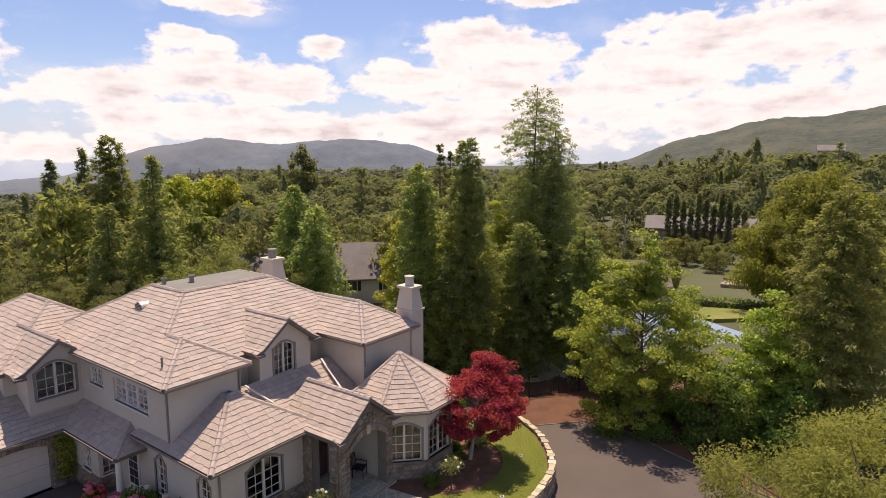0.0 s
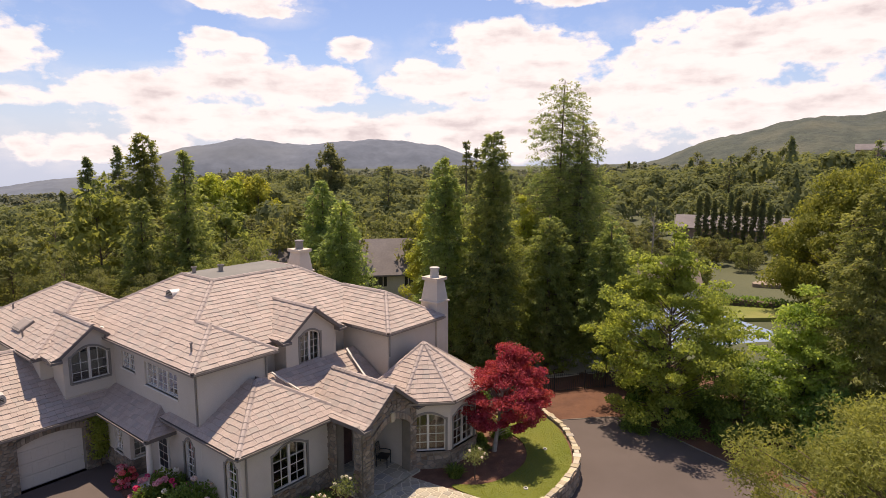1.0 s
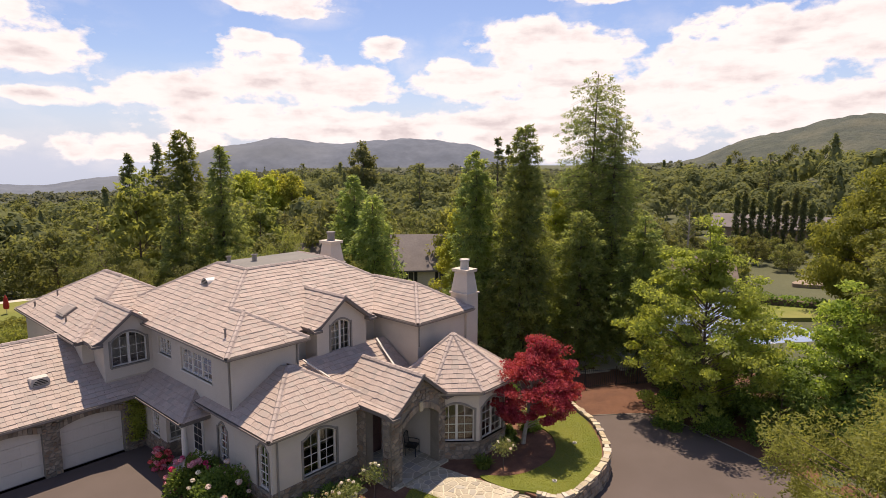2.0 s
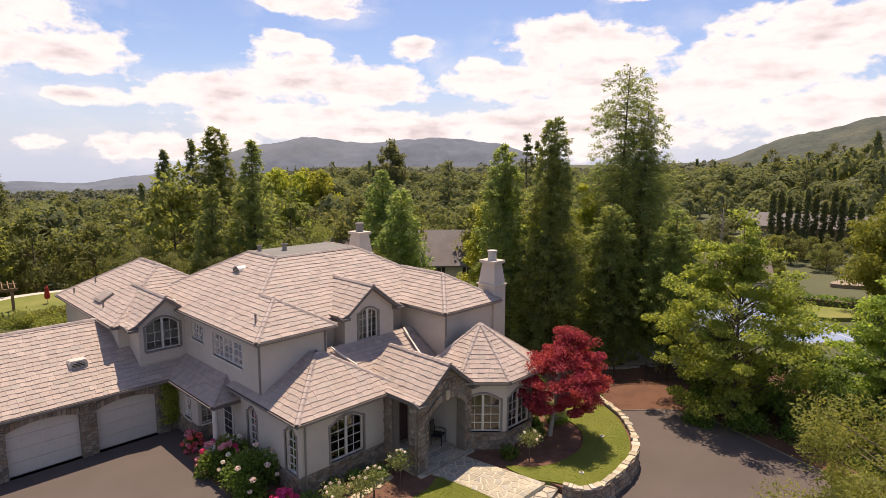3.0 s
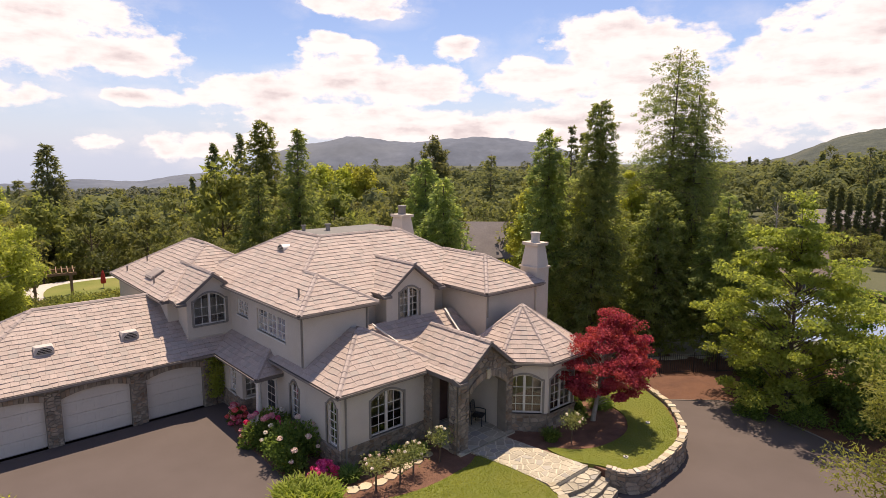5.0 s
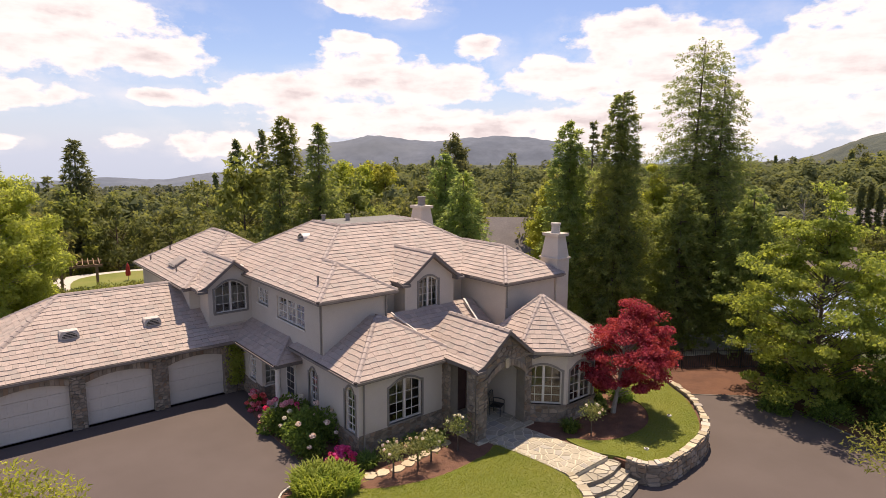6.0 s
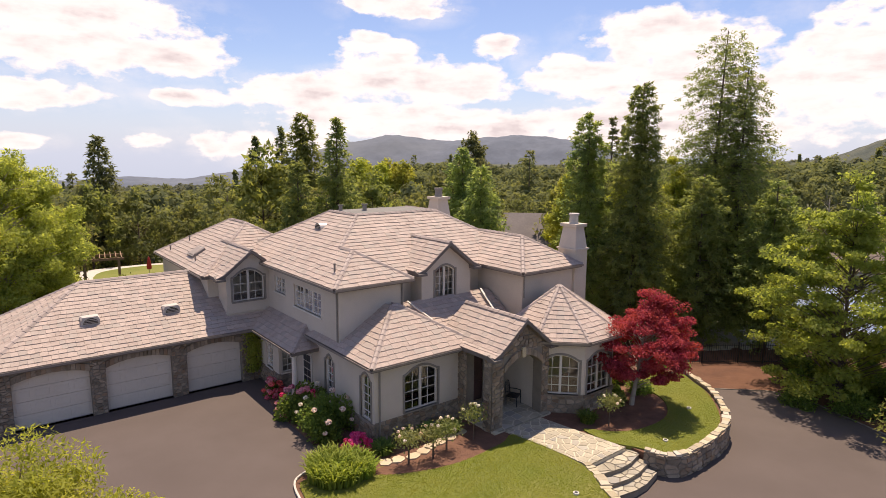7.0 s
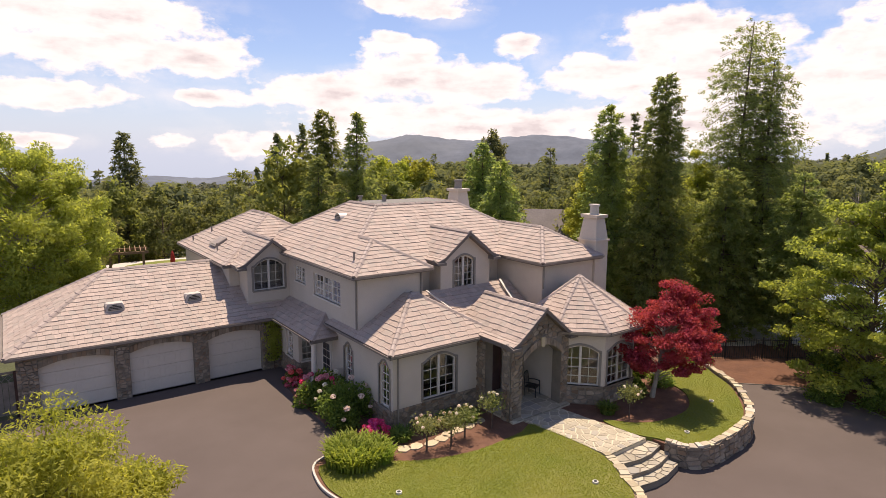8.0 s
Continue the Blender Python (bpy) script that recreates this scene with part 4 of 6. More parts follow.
# left wing over the garage
wall((9.1, 30.55), (0, 1), LEFT, 8.88, 2.7, 5.28, cut=0.222)
wall((9.1, 30.55), (1, 0), FRONT, 2.8, 2.7, 5.28)
wall((9.1, 39.65), (1, 0), (0, 1), 6.6, -1.6, 5.28)
wall((15.65, 32.9), (0, 1), (1, 0), 6.9, -1.6, 5.28)
o = (9.6, 29.25)
lw = (0.33, 1.95, 4.02, 5.62, 0.42)
wall(o, (1, 0), FRONT, 2.3, 3.45, lambda t: 5.38 + 1.1 * (1 - abs(t - 1.28) / 1.6), [lw], breaks=(1.28,))
window(o, (1, 0), FRONT, *lw, sashes=2, cols=2, rows=3)
wall((9.6, 29.25), (0, 1), LEFT, 1.29, 3.465, 5.4, cut=0.222)
Solid().prism([(9.62, 29.29, 3.25), (11.9, 29.29, 3.25), (11.9, 30.6, 3.25), (9.6, 30.6, 3.25)], [(9.57, 29.22, 3.46), (11.9, 29.22, 3.46), (11.9, 30.6, 3.46), (9.6, 30.6, 3.46)]).ob("wall", M_STUCCO, house)
# garage front: stone with three arched doors
o, u = (-0.15, 28.62), (1, 0)
gd = [(0.75, 3.55, 0.0, 2.30, 0.24), (4.15, 6.88, 0.0, 2.30, 0.24), (7.55, 10.15, 0.0, 2.30, 0.24)]
garage_wall = wall(o, u, FRONT, 12.0, -0.3, 2.72, gd, thick=0.3, mat=M_MORTAR, label="grey-brown rubble stone garage wall")


for a, b in ((0.0, 0.74), (3.56, 4.14), (6.89, 7.54), (10.16, 12.0)):
    stones(o, u, FRONT, b, -0.05, 2.68, garage_wall, single=False, start=a, size=0.15, bed=False)
for p, q, c, d, r in gd:
    m, h = (p + q) / 2, (q - p) / 2
    k = 16
    for i in range(k):
        t0, t1 = p + (q - p) * i / k + 0.008, p + (q - p) * (i + 1) / k - 0.008
        z0, z1 = d - r * ((t0 - m) / h) ** 2 + 0.005, d - r * ((t1 - m) / h) ** 2 + 0.005
        f = [(t0, z0), (t1, z1), (t1, z1 + 0.30), (t0, z0 + 0.30)]
        Solid().prism([(o[0] + t, o[1] + 0.02, z) for t, z in f], [(o[0] + t, o[1] - 0.05, z) for t, z in f]).ob("arch_stone", M_STONE_OB, garage_wall)
    door = Solid().box((o[0] + p - 0.05, 28.90, 0.0), (o[0] + q + 0.05, 28.93, 2.32)).ob("garage_door", M_DOORPAINT, house, "off-white sectional garage door, closed")
    for i in range(4):
        z0 = 0.02 + i * 0.575
        pan = Solid().box((o[0] + p - 0.04, 28.865, z0), (o[0] + q + 0.04, 28.905, z0 + 0.562))
        w = (q - p) / 4
        pan.ob("panel", M_DOORPAINT, door)
        for j in range(4):
            x0 = o[0] + p + w * j + 0.08
            bx = lambda e, y: [(x0 + e, y, z0 + 0.10 + e), (x0 + w - 0.16 - e, y, z0 + 0.10 + e), (x0 + w - 0.16 - e, y, z0 + 0.465 - e), (x0 + e, y, z0 + 0.465 - e)]
            Solid().prism(bx(0.0, 28.87), bx(0.03, 28.858)).ob("raised_field", M_DOORPAINT, door)
    Solid().box((o[0] + p, 28.85, 0.0), (o[0] + q, 28.90, 0.03)).ob("weather_strip", M_GUTTER, door)
wall((-0.15, 28.62), (0, 1), LEFT, 7.7, -0.3, 2.72, thick=0.3, cut=0.302)
wall((-0.15, 36.4), (1, 0), (0, 1), 12.0, -0.5, 2.72)

# turret bay
tw = [(TC[0] + 2.68 * math.cos(radians(22.5 + 45 * k)), TC[1] + 2.68 * math.sin(radians(22.5 + 45 * k))) for k in range(8)]
for k in (3, 4, 5, 6, 7):
    a, b = Vector(tw[k]), Vector(tw[(k + 1) % 8])
    uu = (b - a).normalized()
    L = (b - a).length
    nn = Vector((uu.y, -uu.x))
    w = (0.22, L - 0.22, 0.90, 2.72, 0.30)
    has = k in (4, 5, 6)
    tw_wall = wall(a, uu, nn, L, -1.2, 3.4, [w] if has else [])
    if has:
        window(a, uu, nn, *w, sashes=2, cols=2, rows=4)
        stones(a, uu, nn, L, -0.2, 0.82, tw_wall)
        Solid().prism([(*(a + uu * t + nn * s), 0.82) for t, s in ((0, 0), (L, 0), (L, .09), (0, .09))], [(*(a + uu * t + nn * s), 0.9) for t, s in ((0, 0), (L, 0), (L, .07), (0, .07))]).ob("ledge", M_STONE_OB, tw_wall, "stone ledge")
# entry porch: piers, stone gable with an arch, door recess
gz = lambda t: 3.2 + 1.28 * (1 - abs(t - 1.69) / 1.69)
porch = wall((16.1, 16.72), (1, 0), FRONT, 3.38, -0.3, gz, [(0.62, 2.95, -0.3, 3.05, 0.55)], thick=0.5, mat=M_MORTAR, breaks=(1.69,), label="rubble stone entry gable with an arched opening")


stones((16.1, 16.72), (1, 0), FRONT, 0.62, -0.1, 3.2, porch)
stones((16.1, 16.72), (1, 0), FRONT, 3.38, -0.1, 3.2, porch, start=2.96)
stones((16.1, 16.72), (1, 0), FRONT, 3.38, 0, 0, porch, outline=[(0.1, 3.22), (3.28, 3.22), (1.69, 4.42)])
stones((16.1, 16.75), (0, 1), LEFT, 0.47, -0.1, 3.2, porch)
for i in range(12):
    t0, t1 = 0.62 + 2.33 * i / 12, 0.62 + 2.33 * (i + 1) / 12
    arc = lambda t: 3.06 - 0.55 * ((t - 1.785) / 1.165) ** 2
    f = [(t0 + .008, arc(t0)), (t1 - .008, arc(t1)), (t1 - .008, arc(t1) + .28), (t0 + .008, arc(t0) + .28)]
    Solid().prism([(16.1 + t, 16.74, z) for t, z in f], [(16.1 + t, 16.64, z) for t, z in f]).ob("stone", M_STONE_OB, porch)
key = Solid().box((17.72, 16.6, 3.0), (17.92, 16.75, 3.42)).ob("keystone", M_CAPSTONE, porch, "pale keystone")
back = wall((16.15, 19.5), (1, 0), FRONT, 4.3, -0.3, 3.6, [(0.75, 2.0, 0.1, 2.5, 0.0)])
door = Solid().box((16.9, 19.6, 0.1), (18.15, 19.66, 2.5)).ob("front_door", M_DARKWOOD, house, "dark-stained wooden entrance door, closed")
for x0 in (16.98, 17.58):
    for z0, z1 in ((0.25, 1.0), (1.15, 2.35)):
        Solid().box((x0, 19.57, z0), (x0 + 0.48, 19.61, z1)).ob("panel", M_DARKWOOD, door)
pier = wall((16.1, 18.3), (0, 1), LEFT, 0.6, -0.3, 3.2, thick=0.4, mat=M_MORTAR)
stones((16.1, 18.3), (0, 1), LEFT, 0.6, 0.0, 3.1, pier)
wall((19.45, 17.2), (0, 1), LEFT, 2.3, -0.3, 3.3, thick=0.3)

# chimneys
def chimney(x, y, w, d, z0, z1, label, pot=None):
    c = Solid()
    r = lambda e, z: [(x - w / 2 - e, y - d / 2 - e, z), (x + w / 2 + e, y - d / 2 - e, z), (x + w / 2 + e, y + d / 2 + e, z), (x - w / 2 - e, y + d / 2 + e, z)]
    c.prism(r(0.12, z0), r(0.10, z1 - 1.35)).prism(r(0.17, z1 - 1.35), r(0.17, z1 - 1.27)).prism(r(0.09, z1 - 1.27), r(-0.06, z1 - 0.16)).prism(r(0.05, z1 - 0.16), r(0.07, z1))
    ch = c.ob("chimney", M_STUCCO, house, label)
    p = Solid()
    ring_ = lambda rad, z: [(x + rad * math.cos(2 * math.pi * k / 14), y + rad * math.sin(2 * math.pi * k / 14), z) for k in range(14)]
    p.prism(ring_(0.24, z1), ring_(0.22, z1 + 0.42)).prism(ring_(0.27, z1 + 0.42), ring_(0.27, z1 + 0.52))
    p.ob("chimney_pot", pot or M_CONCRETE, ch)
    return ch


chimney(24.75, 19.95, 0.75, 0.95, -1.5, 7.95, "tapered stucco chimney with a round pot")
chimney(22.35, 28.45, 0.8, 1.0, 5.0, 8.95, "stucco chimney with a dark cap behind the ridge", M_GUTTER)

# ---- garden walls, path, terrace ----
outer = [(19.75, 11.9), (20.2, 11.0), (21.3, 10.75), (23.8, 10.95), (25.5, 11.6), (27.4, 13.15), (28.35, 14.5), (29.1, 15.6)]
arc_line = curve(outer, 7)
ISLAND_EDGE = curve([(9.6, 18.75), (8.2, 18.3), (7.75, 17.2), (7.75, 16.0), (8.3, 14.5), (10.0, 12.4), (12.4, 10.6), (14.7, 9.85), (15.6, 10.2)], 5)
island = ISLAND_EDGE + [Vector((16.2, 11.2)), Vector((17.1, 12.64)), Vector((19.7, 12.64))] + arc_line + [Vector((28.5, 18.5)), Vector((25, 20)), Vector((12, 20)), Vector((11.5, 27.5)), Vector((10.35, 27.0)), Vector((9.9, 24.0)), Vector((9.85, 20.0))]
slab("mulch_bed", island, 0.03, 1.3, M_SOIL, None, "dark brown bark mulch garden terrace round the house", "mulch bed")
LAWN_1 = curve([(8.35, 18.0), (7.95, 17.1), (7.95, 16.0), (8.45, 14.6), (10.1, 12.55), (12.5, 10.8), (14.8, 9.95), (15.75, 10.4), (16.55, 11.6), (17.05, 12.9), (16.85, 15.9), (15.7, 15.75), (13.6, 15.65), (12.0, 16.0), (10.8, 16.6), (9.8, 17.5)], 5, True)
LAWN_2 = curve([(19.8, 12.3), (20.3, 11.2), (21.4, 10.95), (23.75, 11.15), (25.35, 11.8), (27.2, 13.3), (28.15, 14.65), (28.7, 15.9), (26.6, 17.2), (25.6, 16.0), (24.9, 14.3), (23.4, 13.2), (21.6, 13.1), (20.3, 13.6), (19.4, 14.6), (19.35, 13.2)], 5, True)
slab("lawn", LAWN_1, 0.07, 0.2, M_LAWN, None, "mown green lawn in front of the planting bed", "lawn")
slab("lawn", LAWN_2, 0.09, 0.2, M_LAWN, None, "mown lawn inside the curved retaining wall", "lawn")


def smooth_wall(line, z0, z1, w, label):
    """A low rubble wall along a line, with cap stones of their own."""
    core = Solid()
    rngs = random.Random(7)
    norm = []
    for i in range(len(line)):
        d = (line[min(i + 1, len(line) - 1)] - line[max(i - 1, 0)]).normalized()
        norm.append(Vector((d.y, -d.x)))
    for i in range(len(line) - 1):
        a, b, na, nb = line[i], line[i + 1], norm[i], norm[i + 1]
        f = [a + na * w * .42, b + nb * w * .42, b - nb * w * .42, a - na * w * .42]
        core.prism([(p.x, p.y, z0) for p in f], [(p.x, p.y, z1 - 0.07) for p in f])
    th = tagged(core.ob("garden_wall", M_MORTAR), label, "stone wall")
    L = [0.0]
    for a, b in zip(line, line[1:]):
        L.append(L[-1] + (b - a).length)

    def at(s):
        for i in range(len(line) - 1):
            if s <= L[i + 1] or i == len(line) - 2:
                t = (s - L[i]) / (L[i + 1] - L[i])
                return line[i].lerp(line[i + 1], t), norm[i].lerp(norm[i + 1], t).normalized()
    s = 0.0
    while s < L[-1] - 0.05:
        e = min(L[-1], s + rngs.uniform(0.15, 0.42))
        (a, na), (b, nb) = at(s + 0.008), at(e - 0.008)
        k = rngs.uniform(-0.055, 0.04)
        f = [a + na * (w * .5 + k), b + nb * (w * .5 + k), b - nb * (w * .5 + k), a - na * (w * .5 + k)]
        zt = z1 + rngs.uniform(-0.04, 0.02)
        Solid().prism([(p.x, p.y, z1 - 0.07) for p in f], [(p.x, p.y, zt) for p in f]).ob("cap_stone", M_CAPSTONE, th)
        s = e
    wide = 1.5
    for cell in flag_cells([(0, z0), (L[-1] / wide, z0), (L[-1] / wide, z1 - 0.08), (0, z1 - 0.08)], 0.23, 5, 0.012):
        f = [(a * wide, z) for a, z in cell]
        ca, cz = sum(a for a, z in f) / len(f), sum(z for a, z in f) / len(f)
        k = w * .42 + rngs.uniform(0.02, 0.07)
        bot, top = [], []
        for a, z in f:
            for out, sc, kk in ((bot, 1.0, w * .4), (top, 0.88, k)):
                c, nn = at(min(max(ca + (a - ca) * sc, 0.001), L[-1] - 0.001))
                out.append((*(c + nn * kk), cz + (z - cz) * sc))
        Solid().prism(bot, top).ob("stone", M_STONE_OB, th)
    return th


smooth_wall(arc_line, -1.2, 0.24, 0.31, "curved low rubble retaining wall with pale cap stones")
smooth_wall(curve([(17.2, 12.7), (16.9, 11.9), (16.35, 11.1), (15.95, 10.3), (15.3, 9.7)], 6), -0.7, 0.14, 0.36, "low curved stone kerb wall beside the steps")


def paving(name, outline, z, label, seed, spacing=0.36):
    base = slab(name, [Vector(p) for p in outline], z, 0.25, M_JOINT, None, label, "flagstone path")
    if area2(outline) < 0:
        outline = list(reversed(outline))
    for c in flag_cells(outline, spacing, seed):
        Solid().prism([(x, y, z - 0.03) for x, y in c], [(x, y, z + 0.014) for x, y in c]).ob("flagstone", M_FLAG, base)


paving("pavement", [(17.15, 12.55), (19.45, 12.55), (19.1, 14.6), (18.8, 16.45), (16.65, 16.45), (16.95, 14.6)], 0.08, "irregular buff flagstone garden path with pale joints", 3)
paving("pavement", [(16.1, 16.5), (19.5, 16.5), (19.5, 19.5), (16.1, 19.5)], 0.13, "flagstone porch floor", 8, 0.5)
for i in range(3):
    z = -0.09 - 0.17 * i
    y1, y0 = 12.6 - 0.42 * i, 12.12 - 0.45 * i
    xa, xb = 17.2 - 0.20 * i, 19.75 - 0.10 * i
    outline = [(xa + .1, y1), (xa - 0.08, y0 - .05), ((xa + xb) / 2 - .3, y0 - 0.26), ((xa + xb) / 2 + .4, y0 - 0.24), (xb, y0 - .02), (xb + .05, y1)]
    st = slab("stair_step", [Vector(p) for p in outline], z, 0.6, M_MORTAR, None, "flagstone garden step with a stone riser", "step", "")
    st["group"] = "garden steps"
    if area2(outline) < 0:
        outline = list(reversed(outline))
    for c in flag_cells(outline, 0.45, 20 + i):
        Solid().prism([(x, y, z - 0.05) for x, y in c], [(x, y, z + 0.02) for x, y in c]).ob("flagstone", M_FLAG, st)

# ---- trees ----
RW = "tall green redwood with drooping leafy sprays"
conifer("redwood_tree", RW, (34.3, 26.7, -1.7), 16.0, 2.7, 1, L_REDWOOD, 74, 10, 0.42, 30, 0.185, power=0.50, clear=0.03)
conifer("redwood_tree", RW, (35.2, 23.2, -1.7), 17.9, 2.8, 2, L_REDWOOD, 82, 10, 0.42, 30, 0.185, power=0.52, clear=0.05)
conifer("redwood_tree", "tallest redwood with a thin see-through top", (44.2, 22.8, -2.0), 22.5, 4.1, 3, L_REDWOOD, 92, 10, 0.42, 27, 0.175, power=0.27, airy=0.64, clear=0.1, step=0.62, bole=0.011)
conifer("redwood_tree", "redwood with a second thin leader beside the tallest", (43.4, 20.4, -2.0), 19.6, 3.5, 4, L_REDWOOD, 78, 10, 0.42, 27, 0.175, power=0.34, airy=0.58, clear=0.12, step=0.62, bole=0.011)
conifer("redwood_tree", "lower redwood with dark drooping skirts by the fence", (40.6, 16.6, -1.9), 11.6, 3.3, 5, L_REDWOOD, 46, 10, 0.42, 28, 0.19, clear=0.17, power=0.5)
conifer("redwood_tree", RW, (38.6, 20.4, -1.7), 12.0, 2.8, 6, L_REDWOOD, 46, 10, 0.42, 28, 0.19, power=0.45, clear=0.10)
broadleaf("alder_tree", "slim yellow-green tree lit between the redwoods", (38.6, 26.9, -2.0), 12.6, 1.7, 7, L_BRIGHT, 80, 170, 0.20, 0.12, 0.6, 0.08, None, 0.8, hollow=0.4, corners=3, cone=0.6)
broadleaf("alder_tree", "slim yellow-green tree behind the redwoods", (41.6, 24.4, -2.0), 13.2, 1.7, 8, L_BRIGHT, 80, 170, 0.20, 0.12, 0.6, 0.08, None, 0.8, hollow=0.4, corners=3, cone=0.6)
broadleaf("alder_tree", "yellow-green tree against the first redwood", (35.0, 29.4, -2.0), 12.6, 1.5, 10, L_BRIGHT, 80, 170, 0.20, 0.12, 0.6, 0.08, None, 0.8, hollow=0.4, corners=3, cone=0.6)
broadleaf("maple_tree", "crimson laceleaf Japanese maple in full leaf", (23.3, 14.9, 0.0), 5.4, 2.25, 9, L_RED, 150, 300, 0.115, 0.11, 0.46, 0.22, M_PALEBARK, 0.5, shift=(0.75, -0.5), hollow=0.5, cone=0.6, fork=0.16)
broadleaf("liquidambar_tree", "light green broadleaf tree with layered airy foliage", (34.9, 10.3, -1.5), 12.0, 4.9, 12, L_GINKGO, 230, 190, 0.20, 0.17, 0.78, 0.0, None, 0.42, hollow=0.25, cone=0.65, fork=0.10)
broadleaf("liquidambar_tree", "light green broadleaf tree beside the drive", (36.9, 3.6, -1.5), 9.2, 3.3, 13, L_GINKGO, 120, 170, 0.20, 0.15, 0.72, 0.03, None, 0.5, hollow=0.1, cone=0.6, fork=0.12)
conifer("cedar_tree", "broad conifer with pale-tipped upswept sprays", (38.0, 1.0, -1.5), 14.7, 4.3, 14, L_CEDAR, 56, 10, 0.44, 26, 0.19, power=0.6, droop=0.1)
broadleaf("olive_tree", "dense grey-green tree crown below the camera", (12.9, -0.9, -0.3), 10.3, 3.4, 15, L_OLIVE, 190, 560, 0.082, 0.22, 0.56, 0.45, None, 0.7, 0.36, hollow=0.6, corners=3)
broadleaf("pistache_tree", "bright yellow-green tree with fine feathery leaves", (0.1, 10.3, 0.0), 6.6, 2.25, 16, L_BRIGHT, 170, 540, 0.095, 0.16, 0.5, 0.35, None, 0.7, 0.36, hollow=0.6, corners=3)
broadleaf("cottonwood_tree", "large olive-green tree behind the garage", (0.9, 46.0, -0.5), 12.0, 5.2, 17, L_COTTON, 300, 300, 0.20, 0.25, 0.85, 0.05, M_PALEBARK, 0.8, hollow=0.45, corners=3, cone=0.25)
broadleaf("willow_tree", "broad soft yellow-green willow crown", (75.2, 4.6, -4.2), 17.8, 7.8, 18, L_WILLOW, 200, 330, 0.34, 0.3, 1.6, 0.05, None, 0.6, hollow=0.6, weep=0.9, corners=3, cone=0.5)
broadleaf("birch_tree", "thin pale-barked tree, nearly bare of leaves", (90.0, 30.5, -4.6), 13.0, 2.6, 19, L_OAK, 40, 14, 0.35, 0.22, 0.8, 0.3, M_PALEBARK, 0.8, hollow=0.5, corners=3)
for x, y, h, r, k in ((35.0, 6.2, 4.6, 2.3, 71), (38.6, 8.6, 6.0, 2.7, 72), (37.6, 12.4, 4.6, 2.2, 73), (35.6, 2.2, 4.4, 2.2, 74)):
    broadleaf("liquidambar_tree", "young broadleaf tree, dense and dark in the shade", (x, y, near_z(x, y)), h, r, k, L_SHRUB, 50, 150, 0.19, 0.08, 0.7, 0.0, None, 0.6, hollow=0.2, corners=3)
DW = "dark conifer standing above the woods"
conifer("pine_tree", "tall ragged pine above the woods", (42.1, 89.5, -4.6), 22.6, 6.0, 21, L_GROVE, 46, 9, 0.95, 15, 0.55, power=0.55, airy=0.1, step=0.95)
conifer("pine_tree", DW, (28.4, 52.6, -1.8), 16.6, 4.0, 22, L_REDWOOD, 58, 9, 0.6, 16, 0.32, power=0.8, step=0.7)
conifer("pine_tree", DW, (24.6, 53.5, -1.8), 12.6, 3.4, 23, L_REDWOOD, 46, 9, 0.6, 15, 0.32, power=0.75, step=0.7)
conifer("pine_tree", DW, (13.8, 93.7, -4.5), 18.2, 4.6, 24, L_PINE, 40, 9, 0.85, 14, 0.5, power=0.7, step=0.85)
conifer("pine_tree", DW, (39.2, 102.6, -5.2), 19.6, 4.2, 30, L_PINE, 44, 9, 0.8, 13, 0.5, power=0.9, step=0.9)
conifer("pine_tree", DW, (43.6, 101.6, -5.2), 21.2, 4.2, 32, L_PINE, 46, 9, 0.8, 13, 0.5, power=0.95, step=0.9)
conifer("pine_tree", DW, (72.7, 53.0, -4.4), 21.4, 2.6, 25, L_PINE, 34, 7, 0.6, 12, 0.45, power=0.7, step=0.8)
conifer("pine_tree", DW, (75.2, 52.9, -4.4), 20.6, 2.5, 26, L_PINE, 34, 7, 0.6, 12, 0.45, power=0.7, step=0.8)
conifer("pine_tree", DW, (38.7, 45.7, -2.2), 14.3, 4.1, 27, L_REDWOOD, 54, 9, 0.6, 16, 0.32, power=0.6, step=0.7)
conifer("pine_tree", DW, (37.2, 41.2, -2.2), 12.6, 3.6, 28, L_REDWOOD, 50, 9, 0.55, 17, 0.28, power=0.55, step=0.65)
broadleaf("pine_tree", "tall round-headed pine on the skyline", (131.3, 150.7, -6.0), 26.8, 5.6, 29, L_PINE, 64, 90, 0.9, 0.5, 1.9, 0.15, None, 0.8, hollow=0.2, corners=3)


def cypress_row():
    first = conifer("cypress_tree", "slim dark Italian cypress in a row", (125.6, 33.7, -5.0), 12.5, 0.40, 31, L_PINE, 105, 4, 0.32, 11, 0.36, power=0.2, droop=0.0)
    first["group"] = "row of cypresses"
    for k in range(1, 11):
        x, y = 125.6 + 2.9 * k / 10, 33.7 - 13.7 * k / 10
        sc = 0.82 + 0.3 * ((k * 37) % 10) / 10
        c = copy_thing(first, pose(x, y, -5.0, 0, 0, 40 * k))
        c.scale = (1.0, 1.0, sc)


cypress_row()
bright = broadleaf("poplar_tree", "bright green broadleaf tree in a far row", (86.0, 146.6, -7.0), 17.0, 5.0, 33, L_BRIGHT, 60, 90, 0.75, 0.3, 1.7, 0.1, None, 0.8, hollow=0.5, corners=3)
bright["group"] = "far row of bright trees"
for k in range(1, 5):
    copy_thing(bright, pose(86.0 + 2.5 * k, 146.6 - 1.6 * k + 3 * (k % 2), -7.0 - 0.5 * (k % 3), 0, 0, 70 * k))


